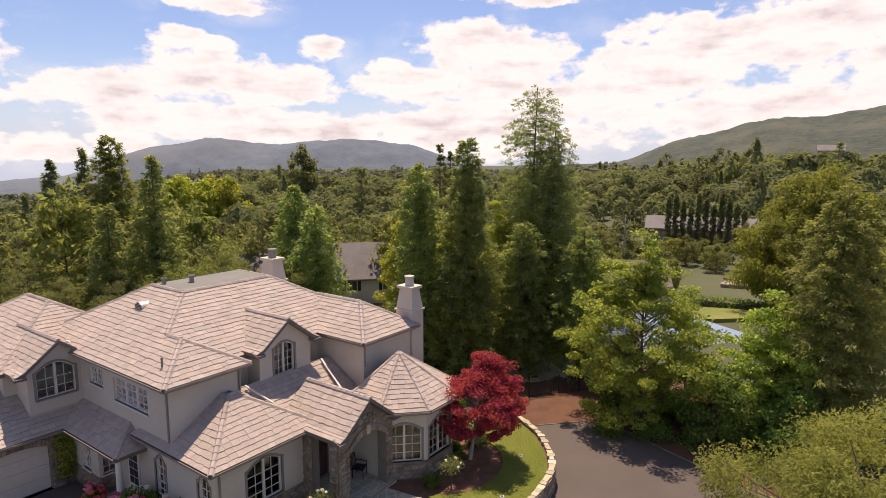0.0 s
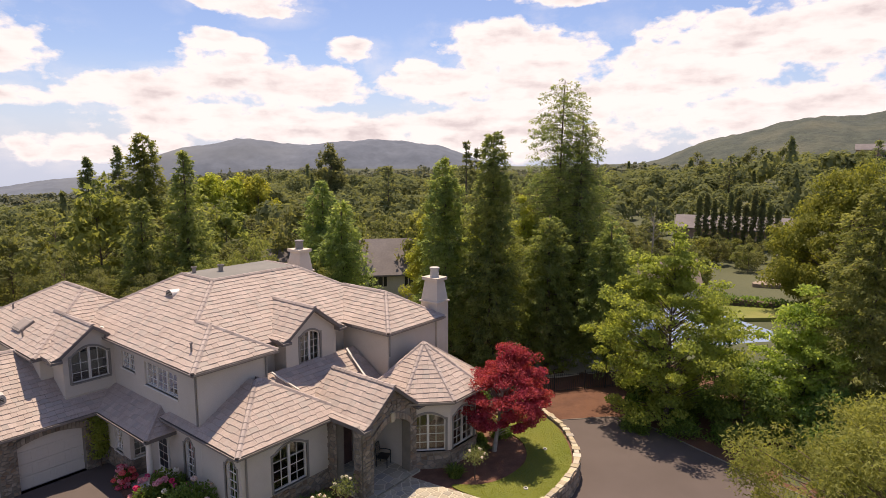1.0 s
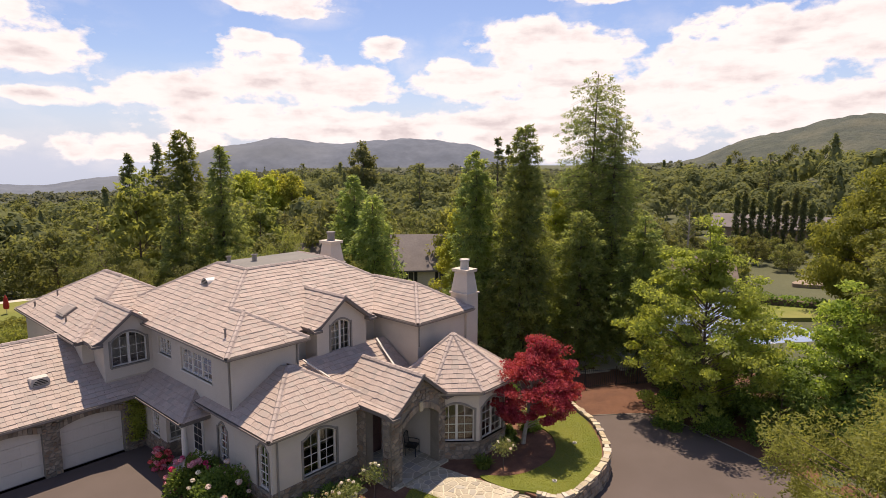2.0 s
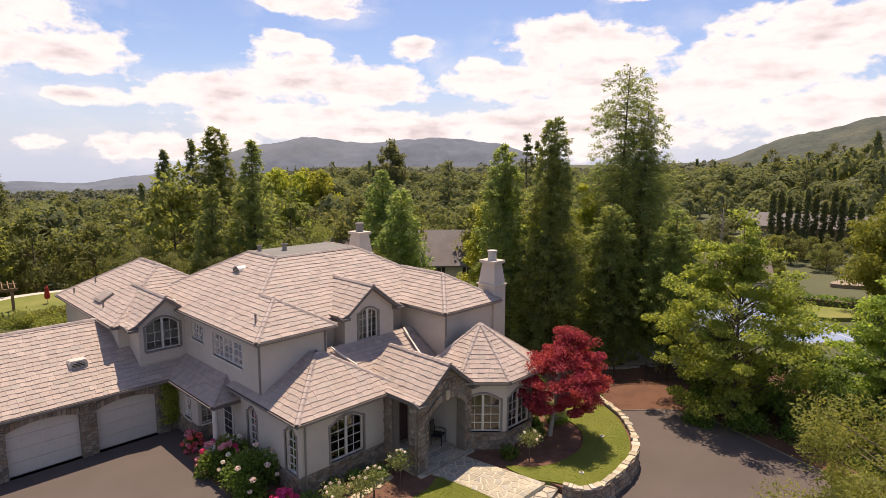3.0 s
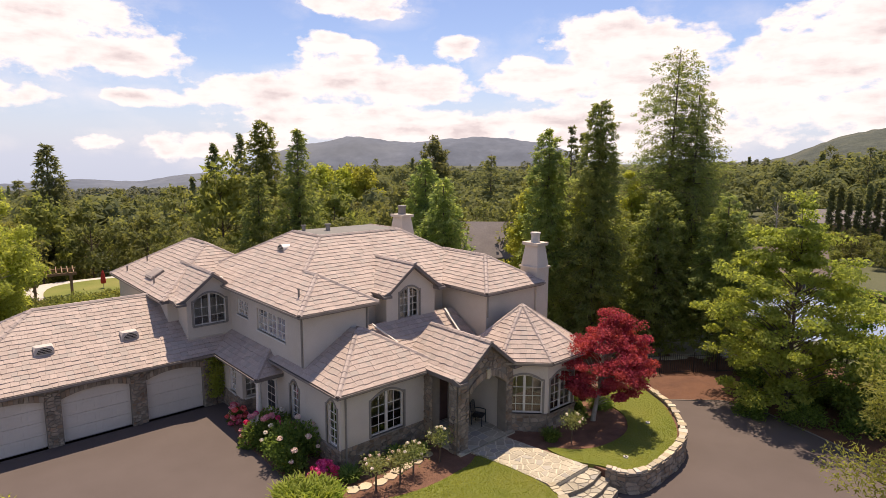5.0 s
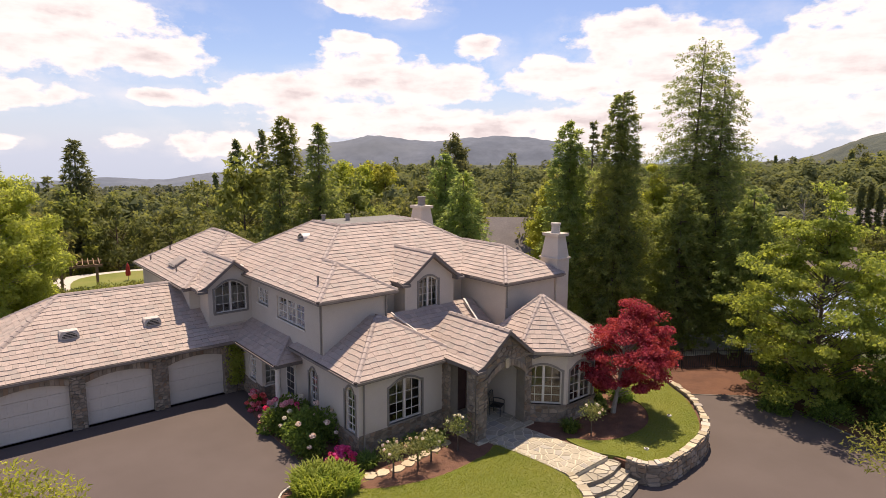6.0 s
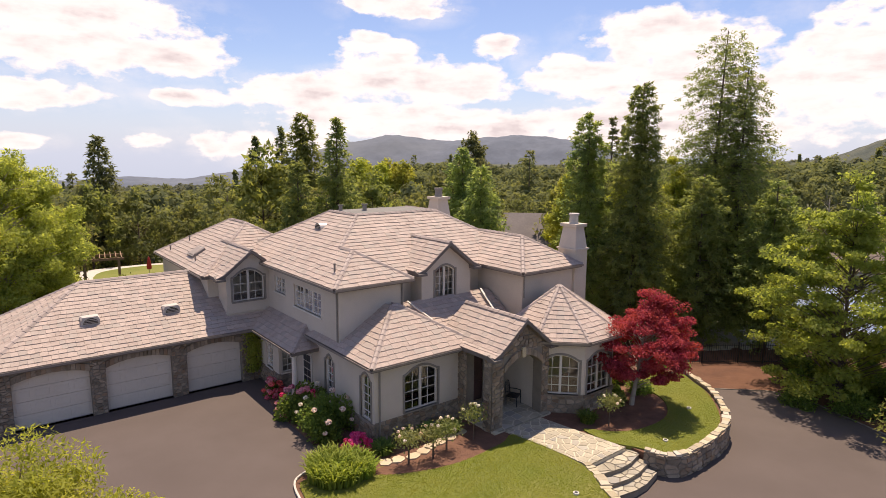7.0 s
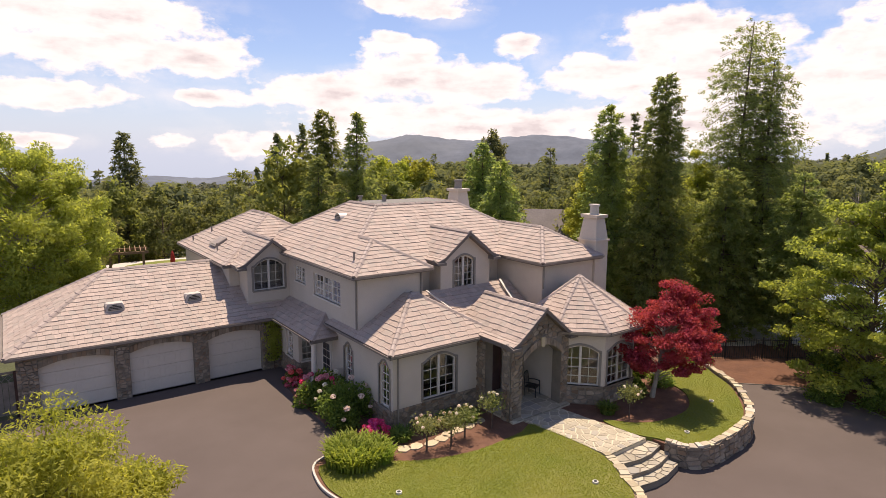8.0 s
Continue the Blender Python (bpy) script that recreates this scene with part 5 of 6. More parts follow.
# ---- the woods round about ----
def woods():
    rng = np.random.default_rng(77)
    kinds = []
    specs = [("oak_tree", "rounded olive-green oak in the woods", L_OAK, 8.5, 4.2, 0.42, 1.35),
             ("oak_tree", "spreading oak with dusty green foliage", L_OAK, 7.0, 4.6, 0.42, 1.3),
             ("bay_tree", "upright mid-green broadleaf tree", L_OAK, 10.0, 3.4, 0.40, 1.15),
             ("alder_tree", "bright yellow-green broadleaf tree in the woods", L_GROVE, 8.0, 3.4, 0.40, 1.1),
             ("poplar_tree", "narrow light green tree in the woods", L_GROVE, 9.5, 2.5, 0.42, 0.9)]
    for i, (nm, lab, mat, h, r, leaf, cl) in enumerate(specs):
        kinds.append((broadleaf(nm, lab, (-60 - 12 * i, -80, 0), h, r, 40 + i, mat, 44, 74, leaf * 1.02, 0.14, cl, 0.05, None, 0.75, aspect=0.62, hollow=0.55, corners=3), r))
    kinds.append((conifer("fir_tree", "dark pointed fir in the woods", (-130, -80, 0), 11.0, 2.7, 50, L_PINE, 26, 6, 0.55, 8, 0.48, power=0.6, step=0.8), 2.6))
    # fuller trees for the edge of the woods
    for i, (nm, lab, mat, h, r) in enumerate((("oak_tree", "rounded dusty green oak behind the house", L_OAK, 8.6, 4.2), ("alder_tree", "leafy yellow-green tree behind the house", L_GROVE, 8.8, 3.5), ("bay_tree", "upright mid-green tree behind the house", L_GROVE, 9.8, 3.2))):
        kinds.append((broadleaf(nm, lab, (-60 - 12 * i, -100, 0), h, r, 60 + i, mat, 68, 128, 0.18, 0.14, 0.95, 0.03, None, 0.75, aspect=0.62, hollow=0.55, corners=3), r))
    used = [False] * len(kinds)
    placed = []

    def put(x, y, k, s):
        m = pose(x, y, far_z(x, y) - 0.3, 0, 0, rng.uniform(0, 360))
        if used[k]:
            c = copy_thing(kinds[k][0], m)
        else:
            c, used[k] = kinds[k][0], True
            c.matrix_basis = m
        c.scale = (s, s, s * rng.uniform(0.9, 1.12))
        placed.append((x, y, kinds[k][1] * s))
    tries = 0
    while tries < 4200 and len(placed) < 162:
        tries += 1
        a, d = rng.uniform(-14, 103), 44 + 62 * rng.random() ** 0.8
        x, y = d * math.cos(radians(a)), d * math.sin(radians(a))
        if 37 < a < 50 and d < 72 or 40.5 < a < 47 and d < 78 or 3 < a < 21 and d < 150 or -14 < a < 3 and d < 60:
            continue
        if 72 < a < 86 and d < 84 or x < 30 and y < 44 or 30 < x < 46 and 10 < y < 30 or a > 84 and d < 52:
            continue
        k = int(rng.choice(6, p=[0.30, 0.24, 0.20, 0.06, 0.09, 0.11])) if d > 66 else 6 + int(rng.integers(3))
        s = rng.uniform(0.85, 1.3) * (1.1 if d < 85 else 0.95) if k < 6 else rng.uniform(0.6, 0.92)
        if k == 5 and d < 90:
            s *= 0.75
        r = kinds[k][1] * s
        if any((x - p) ** 2 + (y - q) ** 2 < (0.72 * (r + t)) ** 2 for p, q, t in placed):
            continue
        put(x, y, k, s)
    low = 0
    while low < 55:
        a, d = rng.uniform(4, 21), rng.uniform(62, 120)
        x, y = d * math.cos(radians(a)), d * math.sin(radians(a))
        if any((x - p) ** 2 + (y - q) ** 2 < (0.7 * (1.8 + t)) ** 2 for p, q, t in placed) or 5 < a < 22 and d < 86 or 5 < a < 13 and d < 104:
            low += 0.2
            continue
        put(x, y, int(rng.choice(4)), rng.uniform(0.38, 0.6))
        low += 1
    # taller crowns that break the skyline
    for i in range(32):
        a, d = (rng.uniform(22, 100), rng.uniform(130, 330)) if i % 4 else (rng.uniform(2, 21), rng.uniform(180, 330))
        x, y = d * math.cos(radians(a)), d * math.sin(radians(a))
        k = int(rng.choice([0, 2, 5, 5]))
        put(x, y, k, rng.uniform(1.2, 1.7))
    # the farther woods: two bodies of leaf clumps, haze painted into their leaf colours
    def body(name, label, mat, bands):
        """Rounded crowns of several lobes, their leaves turned outwards."""
        C, A, S, X = [], [], [], []
        for lo, hi, a0, a1, count, n0, size, high, spires in bands:
            for _ in range(count):
                a, d = rng.uniform(a0, a1), math.sqrt(rng.uniform(lo * lo, hi * hi))
                x, y = d * math.cos(radians(a)), d * math.sin(radians(a))
                if 120 < x < 160 and 12 < y < 46:
                    continue
                z = far_z(x, y) - 0.5
                spire = rng.random() < spires
                grow = rng.uniform(0.55, 1.35) * (1.0 + 0.25 * math.sin(x * 0.031 + 1.0) * math.sin(y * 0.027))
                if rng.random() < 0.05:
                    grow *= 1.35
                h = high * grow * (1.35 if spire else 1.0)
                w = h * (0.22 if spire else rng.uniform(0.42, 0.66))
                n = int(n0 * (0.5 + 0.6 * grow))
                if spire:
                    v = ball(rng, n)
                    t = rng.random(n) ** 1.3
                    v[:, 2] = np.abs(v[:, 2]) * 0.5
                    q = np.stack([x + v[:, 0] * w * (1 - t) * 1.2, y + v[:, 1] * w * (1 - t) * 1.2, z + h * t], 1)
                else:
                    lobes = rng.integers(4, 8)
                    lc = ball(rng, lobes) * np.array([0.55, 0.55, 0.38])
                    lc[:, 2] = np.abs(lc[:, 2])
                    pick = rng.integers(0, lobes, n)
                    v = ball(rng, n)
                    v[:, 2] = np.where(v[:, 2] < -0.3, -v[:, 2], v[:, 2])
                    g = lc[pick] + v * rng.uniform(0.34, 0.52, lobes)[pick][:, None] * (rng.random((n, 1)) ** 0.22)
                    q = np.stack([x + g[:, 0] * w, y + g[:, 1] * w, z + h * (0.32 + 0.78 * g[:, 2])], 1)
                C.append(q)
                A.append(np.cross(v, rng.normal(size=(n, 3))))
                X.append(v + np.array([0, 0, 0.25]))
                S.append(size * rng.uniform(0.6, 1.3, n))
        tagged(leaf_mesh(name, np.concatenate(C), np.concatenate(A), np.concatenate(S), rng, mat, None, 0.8, cross=np.concatenate(X), corners=3, stray=0.3), label, "woods", kind="stuff")
    body("woodland", "continuous woods beyond the gardens, olive-green muted for haze", L_HAZE, ((100, 230, 21, 104, 430, 330, 1.1, 10.0, 0.03), (230, 520, -16, 104, 1500, 118, 2.05, 10.5, 0.03), (160, 235, -16, 21, 160, 260, 1.2, 9.0, 0.06), (112, 165, 2, 21, 90, 180, 1.0, 4.4, 0.0)))
    body("woodland", "far woods reaching to the hills, their green paled for haze", L_FAR_HAZED, ((480, 1900, -16, 104, 3700, 26, 5.2, 13.0, 0.02),))


woods()


# ---- neighbouring buildings ----
def far_house(at, turn, w, d, h, rise, wallmat, roofmat, label, wins=((1.0, 1.2), (3.0, 1.2), (5.0, 1.2))):
    """A plain gabled house far off: walls, roof with overhang, framed windows."""
    b = thing("house", label, "house", at=at)
    b.rotation_euler.z = radians(turn)
    body = Solid()
    body.prism([(0, 0, -1), (w, 0, -1), (w, d, -1), (0, d, -1)], [(0, 0, h), (w, 0, h), (w, d, h), (0, d, h)])
    for x in (0.0, w - 0.15):
        body.prism([(x, 0, h), (x + .15, 0, h), (x + .15, d, h), (x, d, h)], [(x, d / 2 - .02, h + rise), (x + .15, d / 2 - .02, h + rise), (x + .15, d / 2 + .02, h + rise), (x, d / 2 + .02, h + rise)])
    body.ob("wall", wallmat, b)
    e = 0.5
    k = rise / (d / 2)
    r = Solid()
    for s in (0, 1):
        y0, y1 = (-e, d / 2) if s == 0 else (d + e, d / 2)
        f = [(-e, y0, h - e * k), (w + e, y0, h - e * k), (w + e, y1, h + rise), (-e, y1, h + rise)]
        if s:
            f.reverse()
        r.prism(f, [(x, y, z + 0.18) for x, y, z in f])
    r.ob("roof", roofmat, b)
    for x, z in wins:
        win = Solid().box((x, -0.06, z), (x + 1.3, 0.02, z + 1.25)).ob("window", M_WHITE, b)
        for i in range(2):
            Solid().box((x + 0.08 + 0.6 * i, -0.075, z + 0.08), (x + 0.62 + 0.6 * i, -0.062, z + 1.17)).ob("pane", M_DARKPANE, win)
        for sx in (x - 0.42, x + 1.34):
            Solid().box((sx, -0.07, z), (sx + 0.38, -0.01, z + 1.25)).ob("shutter", M_BLACK, win)
    return b


far_house((49.0, 50.5, -5.0), -42, 12, 8, 5.9, 3.4, M_NBWALL, M_NBROOF, "neighbouring cream house with a grey shingle roof", ((0.9, 4.2), (5.2, 4.2), (2.0, 1.0)))
far_house((40.0, 57.5, -4.4), -40, 4, 4, 6.5, 1.6, M_NBWALL, M_NBROOF, "cream gable of a neighbouring house among trees", ((1.2, 4.6),))
far_house((67.2, 25.6, -4.9), -62, 8, 6.5, 5.2, 2.2, M_NBWALL, M_BROWNROOF, "low neighbouring house with a brown roof behind trees", ((0.8, 3.2), (2.8, 3.2), (4.8, 3.2)))
far_house((134.4, 40.6, -5.0), -77, 22, 9, 5.0, 2.2, M_NBBRICK, M_NBROOF, "long brick neighbouring house beyond the cypresses", ((3, 1.6), (7, 1.6), (12, 1.6), (17, 1.6)))
far_house((101.0, 15.0, -4.6), -80, 9, 6, 3.0, 1.6, M_WOOD, M_NBROOF, "low garden building with a dark roof", ((2.0, 0.9),))
for hx, hy, tw_, nm in ((388, 95, -75, "white"), (349, 24.5, -85, "tan")):
    far_house((hx, hy, far_z(hx, hy) + 4.0), tw_, 11, 8, 6.0, 2.5, M_NBWALL if nm != "tan" else M_NBBRICK, M_NBROOF, nm + " hillside house among trees", ((2, 2), (6, 2), (10, 2)))


def court():
    """Hard tennis court with white lines, and the low hedge behind it."""
    c = thing("tennis_court", "blue hard tennis court with white lines", "tennis court", at=(43.6, 7.4, -1.6))
    c.rotation_euler.z = radians(-33)
    Solid().box((0, 0, -2.2), (14.5, 34, 0)).ob("surface", M_COURT, c)
    for a, b in (((3.5, 5), (3.6, 29)), ((12.4, 5), (12.5, 29)), ((3.5, 5), (12.5, 5.1)), ((3.5, 28.9), (12.5, 29)), ((8, 10), (8.08, 24)), ((4.8, 10), (11.2, 10.08))):
        Solid().box((a[0], a[1] - 3, 0.0), (b[0], b[1] - 3, 0.012)).ob("line", M_WHITE, c)


court()

# ---- side entrance ----
o = (10.95, 26.2)
sw_ = (0.75, 1.55, 0.95, 2.25, 0.0)
sb = wall(o, (0, 1), LEFT, 2.4, -0.3, 2.9, [sw_], cut=0.222)
window(o, (0, 1), LEFT, *sw_, sashes=1, cols=2, rows=4, band=False)
stones(o, (0, 1), LEFT, 2.4, 0.0, 0.9, sb)
fw_ = (0.16, 0.78, 0.95, 2.25, 0.0)
sb = wall(o, (1, 0), FRONT, 0.84, -0.3, 2.9, [fw_])
window(o, (1, 0), FRONT, *fw_, sashes=1, cols=2, rows=4, band=False)
stones(o, (1, 0), FRONT, 0.84, 0.0, 0.9, sb)
side_door = Solid().box((11.74, 24.3, 0.1), (11.797, 25.25, 2.3)).ob("side_door", M_WHITE, house, "white glazed side door")
for i in range(2):
    for j in range(4):
        Solid().box((11.725, 24.42 + 0.37 * i, 0.75 + 0.36 * j), (11.738, 24.74 + 0.37 * i, 1.06 + 0.36 * j)).ob("pane", M_DARKPANE, side_door)
col = Solid()
for z0, z1, r0, r1 in ((0.0, 0.16, 0.19, 0.19), (0.16, 2.45, 0.14, 0.115), (2.45, 2.6, 0.17, 0.19)):
    rr = lambda r, z: [(10.75 + r * math.cos(math.pi * k / 8), 23.95 + r * math.sin(math.pi * k / 8), z) for k in range(16)]
    col.prism(rr(r0, z0), rr(r1, z1))
col.ob("column", M_WHITE, house, "white tapered porch column")
Solid().box((10.6, 23.75, -0.2), (11.8, 26.2, 0.06)).ob("doorstep", M_CONCRETE, house)


# ---- roof fittings ----
def half_round_vent(at, normal_turn, s=1.0, apron=True):
    v = Solid()
    k = 12
    arc = [(0.42 * s * math.cos(math.pi * i / k), 0.36 * s * math.sin(math.pi * i / k)) for i in range(k + 1)]
    v.prism([(x, 0.0, z) for x, z in arc], [(x * 0.9, 1.0 * s, z * 0.9 + 0.0) for x, z in arc])
    ob = v.ob("roof_vent", M_METAL, house, "half-round metal roof vent")
    ob.matrix_basis = pose(*at, 0, 0, normal_turn)
    g = Solid().prism([(x * 0.86, -0.012, z * 0.86 + 0.02) for x, z in arc], [(x * 0.86, 0.01, z * 0.86 + 0.02) for x, z in arc]).ob("grille", M_BLACK, ob)
    face = [] if not apron else [(0.46 * s, -0.06), (0.46 * s, 0.2 * s), (0.36 * s, 0.39 * s), (-0.36 * s, 0.39 * s), (-0.46 * s, 0.2 * s), (-0.46 * s, -0.06)]
    if apron:
        Solid().prism([(x, 0.03, z) for x, z in face], [(x * 0.98, 0.62 * s, max(z, 0.36 * s)) for x, z in face]).ob("flashing", M_FLASH, ob, "pale folded metal flashing")
    for i in range(1, 4):
        w = 0.86 * math.sqrt(1 - (i / 4) ** 2)
        Solid().box((-0.42 * s * w, -0.03, 0.36 * s * i / 4 - 0.02), (0.42 * s * w, -0.01, 0.36 * s * i / 4)).ob("louvre", M_METAL, ob)
    return ob


half_round_vent((3.74, 29.9, 3.80), 0, 0.82)
half_round_vent((7.18, 29.9, 3.80), 0, 0.82)
half_round_vent((14.1, 28.1, 7.58), -90, 0.85, False)
sky = Solid()
m = pose(9.72, 34.4, 5.3 + 0.6 * (9.72 - 8.75) + 0.03, 0, -math.degrees(math.atan(0.6)), 0)
sky.box((-0.40, -0.55, -0.04), (0.40, 0.55, 0.12))
sk = sky.ob("skylight", M_GUTTER, house, "framed roof skylight")
sk.matrix_basis = m
Solid().prism([(x, y, 0.122) for x, y in ((-.34, -.49), (.34, -.49), (.34, .49), (-.34, .49))], [(x, y, 0.15) for x, y in ((-.29, -.43), (.29, -.43), (.29, .43), (-.29, .43))]).ob("pane", M_ACRYLIC, sk, "domed frosted acrylic pane")


def pipe(x, y, z, h=0.4, r=0.045):
    rr = lambda q, zz: [(x + q * math.cos(math.pi * k / 5), y + q * math.sin(math.pi * k / 5), zz) for k in range(10)]
    Solid().prism(rr(r, z - 0.2), rr(r, z + h)).prism(rr(r * 1.5, z + h - 0.05), rr(r * 1.5, z + h)).ob("vent_pipe", M_GUTTER, house)


pipe(12.15, 22.6, 6.35)
pipe(9.3, 33.2, 5.65)
pipe(9.25, 38.2, 5.6, 0.3)
pipe(10.2, 37.5, 6.2, 0.3)
pipe(17.0, 28.2, 8.4, 0.35, 0.12)
pipe(15.9, 28.9, 8.4, 0.3, 0.1)
for (x, y), z0, z1 in (((12.02, 18.81), 0.0, 3.15), ((11.76, 21.75), 3.5, 5.8), ((15.0, 21.6), 4.7, 5.8), ((20.66, 19.46), 4.6, 5.8), ((9.5, 28.56), 0.0, 0.0)):
    if z1 > z0:
        rr = lambda q, zz: [(x + q * math.cos(math.pi * k / 4), y + q * math.sin(math.pi * k / 4), zz) for k in range(8)]
        Solid().prism(rr(0.04, z0), rr(0.04, z1)).ob("downpipe", M_TRIMBAND, house, "painted downpipe")
# white flashing where the small roofs meet the walls
for a, b in (((16.0, 20.6, 4.0), (15.35, 21.7, 4.75)), ((19.5, 20.0, 3.75), (19.85, 21.7, 4.75)), ((12.1, 29.2, 5.9), (11.7, 30.3, 6.15))):
    s = Solid()
    a, b = Vector(a), Vector(b)
    d = (b - a).normalized().cross(Vector((0, 0, 1))).normalized() * 0.05
    s.prism([a - d, b - d, b + d, a + d], [a - d + Vector((0, 0, .05)), b - d + Vector((0, 0, .05)), b + d + Vector((0, 0, .05)), a + d + Vector((0, 0, .05))])
    s.ob("flashing", M_WHITE, house, "pale metal roof flashing")


# ---- garden ----
def bush(name, label, at, r, h, seed, mat, leaf=0.11, n=2600, flowers=None, bloom=0, size=0.16, category="shrub", clumps=26):
    """A rounded shrub of leaf clumps, with or without domed flower heads."""
    rng = np.random.default_rng(seed)
    b = thing(name, label, category, at=at)
    stems = Solid()
    C, A = [], []
    for c in range(clumps):
        d = ball(rng, 1)[0]
        d[2] = abs(d[2])
        p = d * np.array([r * 0.72, r * 0.72, h * 0.68]) * rng.uniform(0.55, 1.0)
        m = n // clumps
        q = ball(rng, m) * (rng.random((m, 1)) ** 0.4) * r * 0.36
        C.append(p + q)
        A.append(d + rng.normal(size=(m, 3)) * 0.6)
        stems.tube([(0, 0, 0), tuple(p * 0.5), tuple(p)], [0.025, 0.015, 0.006], 4)
    C, A = np.concatenate(C), np.concatenate(A)
    C[:, 2] = np.maximum(C[:, 2], 0.03)
    stems.ob("stem", M_BARK, b)
    leaf_mesh("foliage", C, A, leaf * rng.uniform(0.6, 1.3, len(C)), rng, mat, b, 0.6)
    for k in range(bloom):
        d = ball(rng, 1)[0]
        d[2] = abs(d[2]) * 0.9 + 0.12
        p = d * np.array([r * 0.86, r * 0.86, h * 0.88])
        m = 60
        v = ball(rng, m)
        s = size * rng.uniform(0.65, 1.1)
        leaf_mesh("flower_head", p + v * s * np.array([1, 1, 0.75]), np.cross(v, ball(rng, m)), np.full(m, s * 0.8), rng, flowers[k % len(flowers)], b, 0.9)
    return b


bush("hydrangea_bush", "hydrangea bush with pink and cream flower heads beside the court", (10.7, 23.0, 0.0), 1.3, 1.85, 101, L_SHRUB, 0.14, 6500, (L_PINKPALE, L_PINK, L_WHITE, L_PINKPALE), 22, 0.13)
bush("hydrangea_bush", "large dark green hydrangea bush with white flower heads", (10.75, 21.0, 0.0), 1.55, 2.0, 102, L_SHRUB, 0.14, 8500, (L_WHITE,), 13, 0.11)
bush("azalea_bush", "low bush covered in magenta flowers", (10.95, 18.75, 0.02), 0.62, 0.75, 103, L_SHRUB, 0.08, 900, (L_PINK,), 46, 0.12)
bush("geranium_bush", "coral and pink flowers in a bed by the garage", (10.5, 26.0, 0.0), 0.55, 0.95, 104, L_SHRUB, 0.10, 1500, (L_CORAL, L_CORAL, L_PINKPALE), 18, 0.14)
bush("hydrangea_bush", "pink hydrangea flowers at the bush edge", (10.05, 23.6, 0.0), 0.5, 0.8, 105, L_SHRUB, 0.12, 900, (L_PINK, L_PINKPALE), 9, 0.13)


def strap_clump(name, label, at, r, h, seed, n, mat):
    """Arching strap leaves from one root mass."""
    rng = np.random.default_rng(seed)
    b = thing(name, label, "plant", at=at)
    V, F = [], []
    for i in range(n):
        a, rad = rng.uniform(0, 2 * math.pi), r * math.sqrt(rng.random()) * 0.85
        x, y = rad * math.cos(a), rad * math.sin(a)
        w = a + rng.normal() * 1.0
        dx, dy = math.cos(w), math.sin(w)
        L, hh = rng.uniform(0.15, 0.42), h * rng.uniform(0.6, 1.05)
        k0 = len(V)
        for t in (0.0, 0.35, 0.7, 1.0):
            px, py = x + dx * L * t * t, y + dy * L * t * t
            pz = hh * (1.5 * t - 0.75 * t * t) if t else 0
            wd = 0.04 * (1 - 0.85 * t * t)
            V += [(px - dy * wd, py + dx * wd, pz), (px + dy * wd, py - dx * wd, pz)]
        for s in range(3):
            F.append((k0 + 2 * s, k0 + 2 * s + 1, k0 + 2 * s + 3, k0 + 2 * s + 2))
    mesh_ob("leaves", V, F, mat, b)
    return b


strap_clump("agapanthus_clump", "mounded bright green agapanthus leaves at the lawn corner", (9.5, 17.65, 0.03), 1.25, 0.95, 111, 1100, L_STRAP)
strap_clump("agapanthus_clump", "agapanthus leaves at the lawn corner", (10.1, 17.3, 0.03), 0.75, 0.75, 112, 420, L_STRAP)
for i, (x, y, r) in enumerate(((11.7, 18.1, 0.42), (13.0, 18.25, 0.38), (14.1, 18.2, 0.40), (14.9, 17.9, 0.42), (20.2, 15.0, 0.35), (22.7, 15.3, 0.3))):
    strap_clump("lily_clump", "small clump of dark strap leaves against the stone base", (x, y, 0.03), r, 0.55, 120 + i, 220, L_SHRUB)


def standard_rose(at, h, seed, label="standard rose with cream blooms on a thin staked stem"):
    rng = np.random.default_rng(seed)
    b = thing("rose_tree", label, "rose", "roses along the bed", at=at)
    Solid().tube([(0, 0, -0.1), (0.02, 0.01, h * 0.4), (0, 0, h * 0.75)], [0.03, 0.024, 0.02], 6).ob("stem", M_BARK, b)
    Solid().tube([(0.07, 0.03, -0.1), (0.07, 0.03, h * 0.7)], [0.018, 0.018], 6).ob("stake", M_DARKWOOD, b)
    n = 620
    q = ball(rng, n) * (rng.random((n, 1)) ** 0.5) * np.array([0.56, 0.52, 0.34]) + np.array([0, 0, h * 0.84])
    q += rng.normal(size=(n, 3)) * np.array([0.10, 0.10, 0.07])
    leaf_mesh("foliage", q, ball(rng, n) + np.array([0, 0, 0.2]), 0.10 * rng.uniform(0.6, 1.3, n), rng, L_ROSE, b, 0.6)
    for k in range(5):
        d = ball(rng, 1)[0]
        d[2] = abs(d[2])
        p = d * np.array([0.44, 0.44, 0.34]) + np.array([0, 0, h * 0.86])
        v = ball(rng, 26)
        leaf_mesh("bloom", p + v * 0.045, np.cross(v, ball(rng, 26)), np.full(26, 0.075), rng, L_WHITE, b, 0.9)


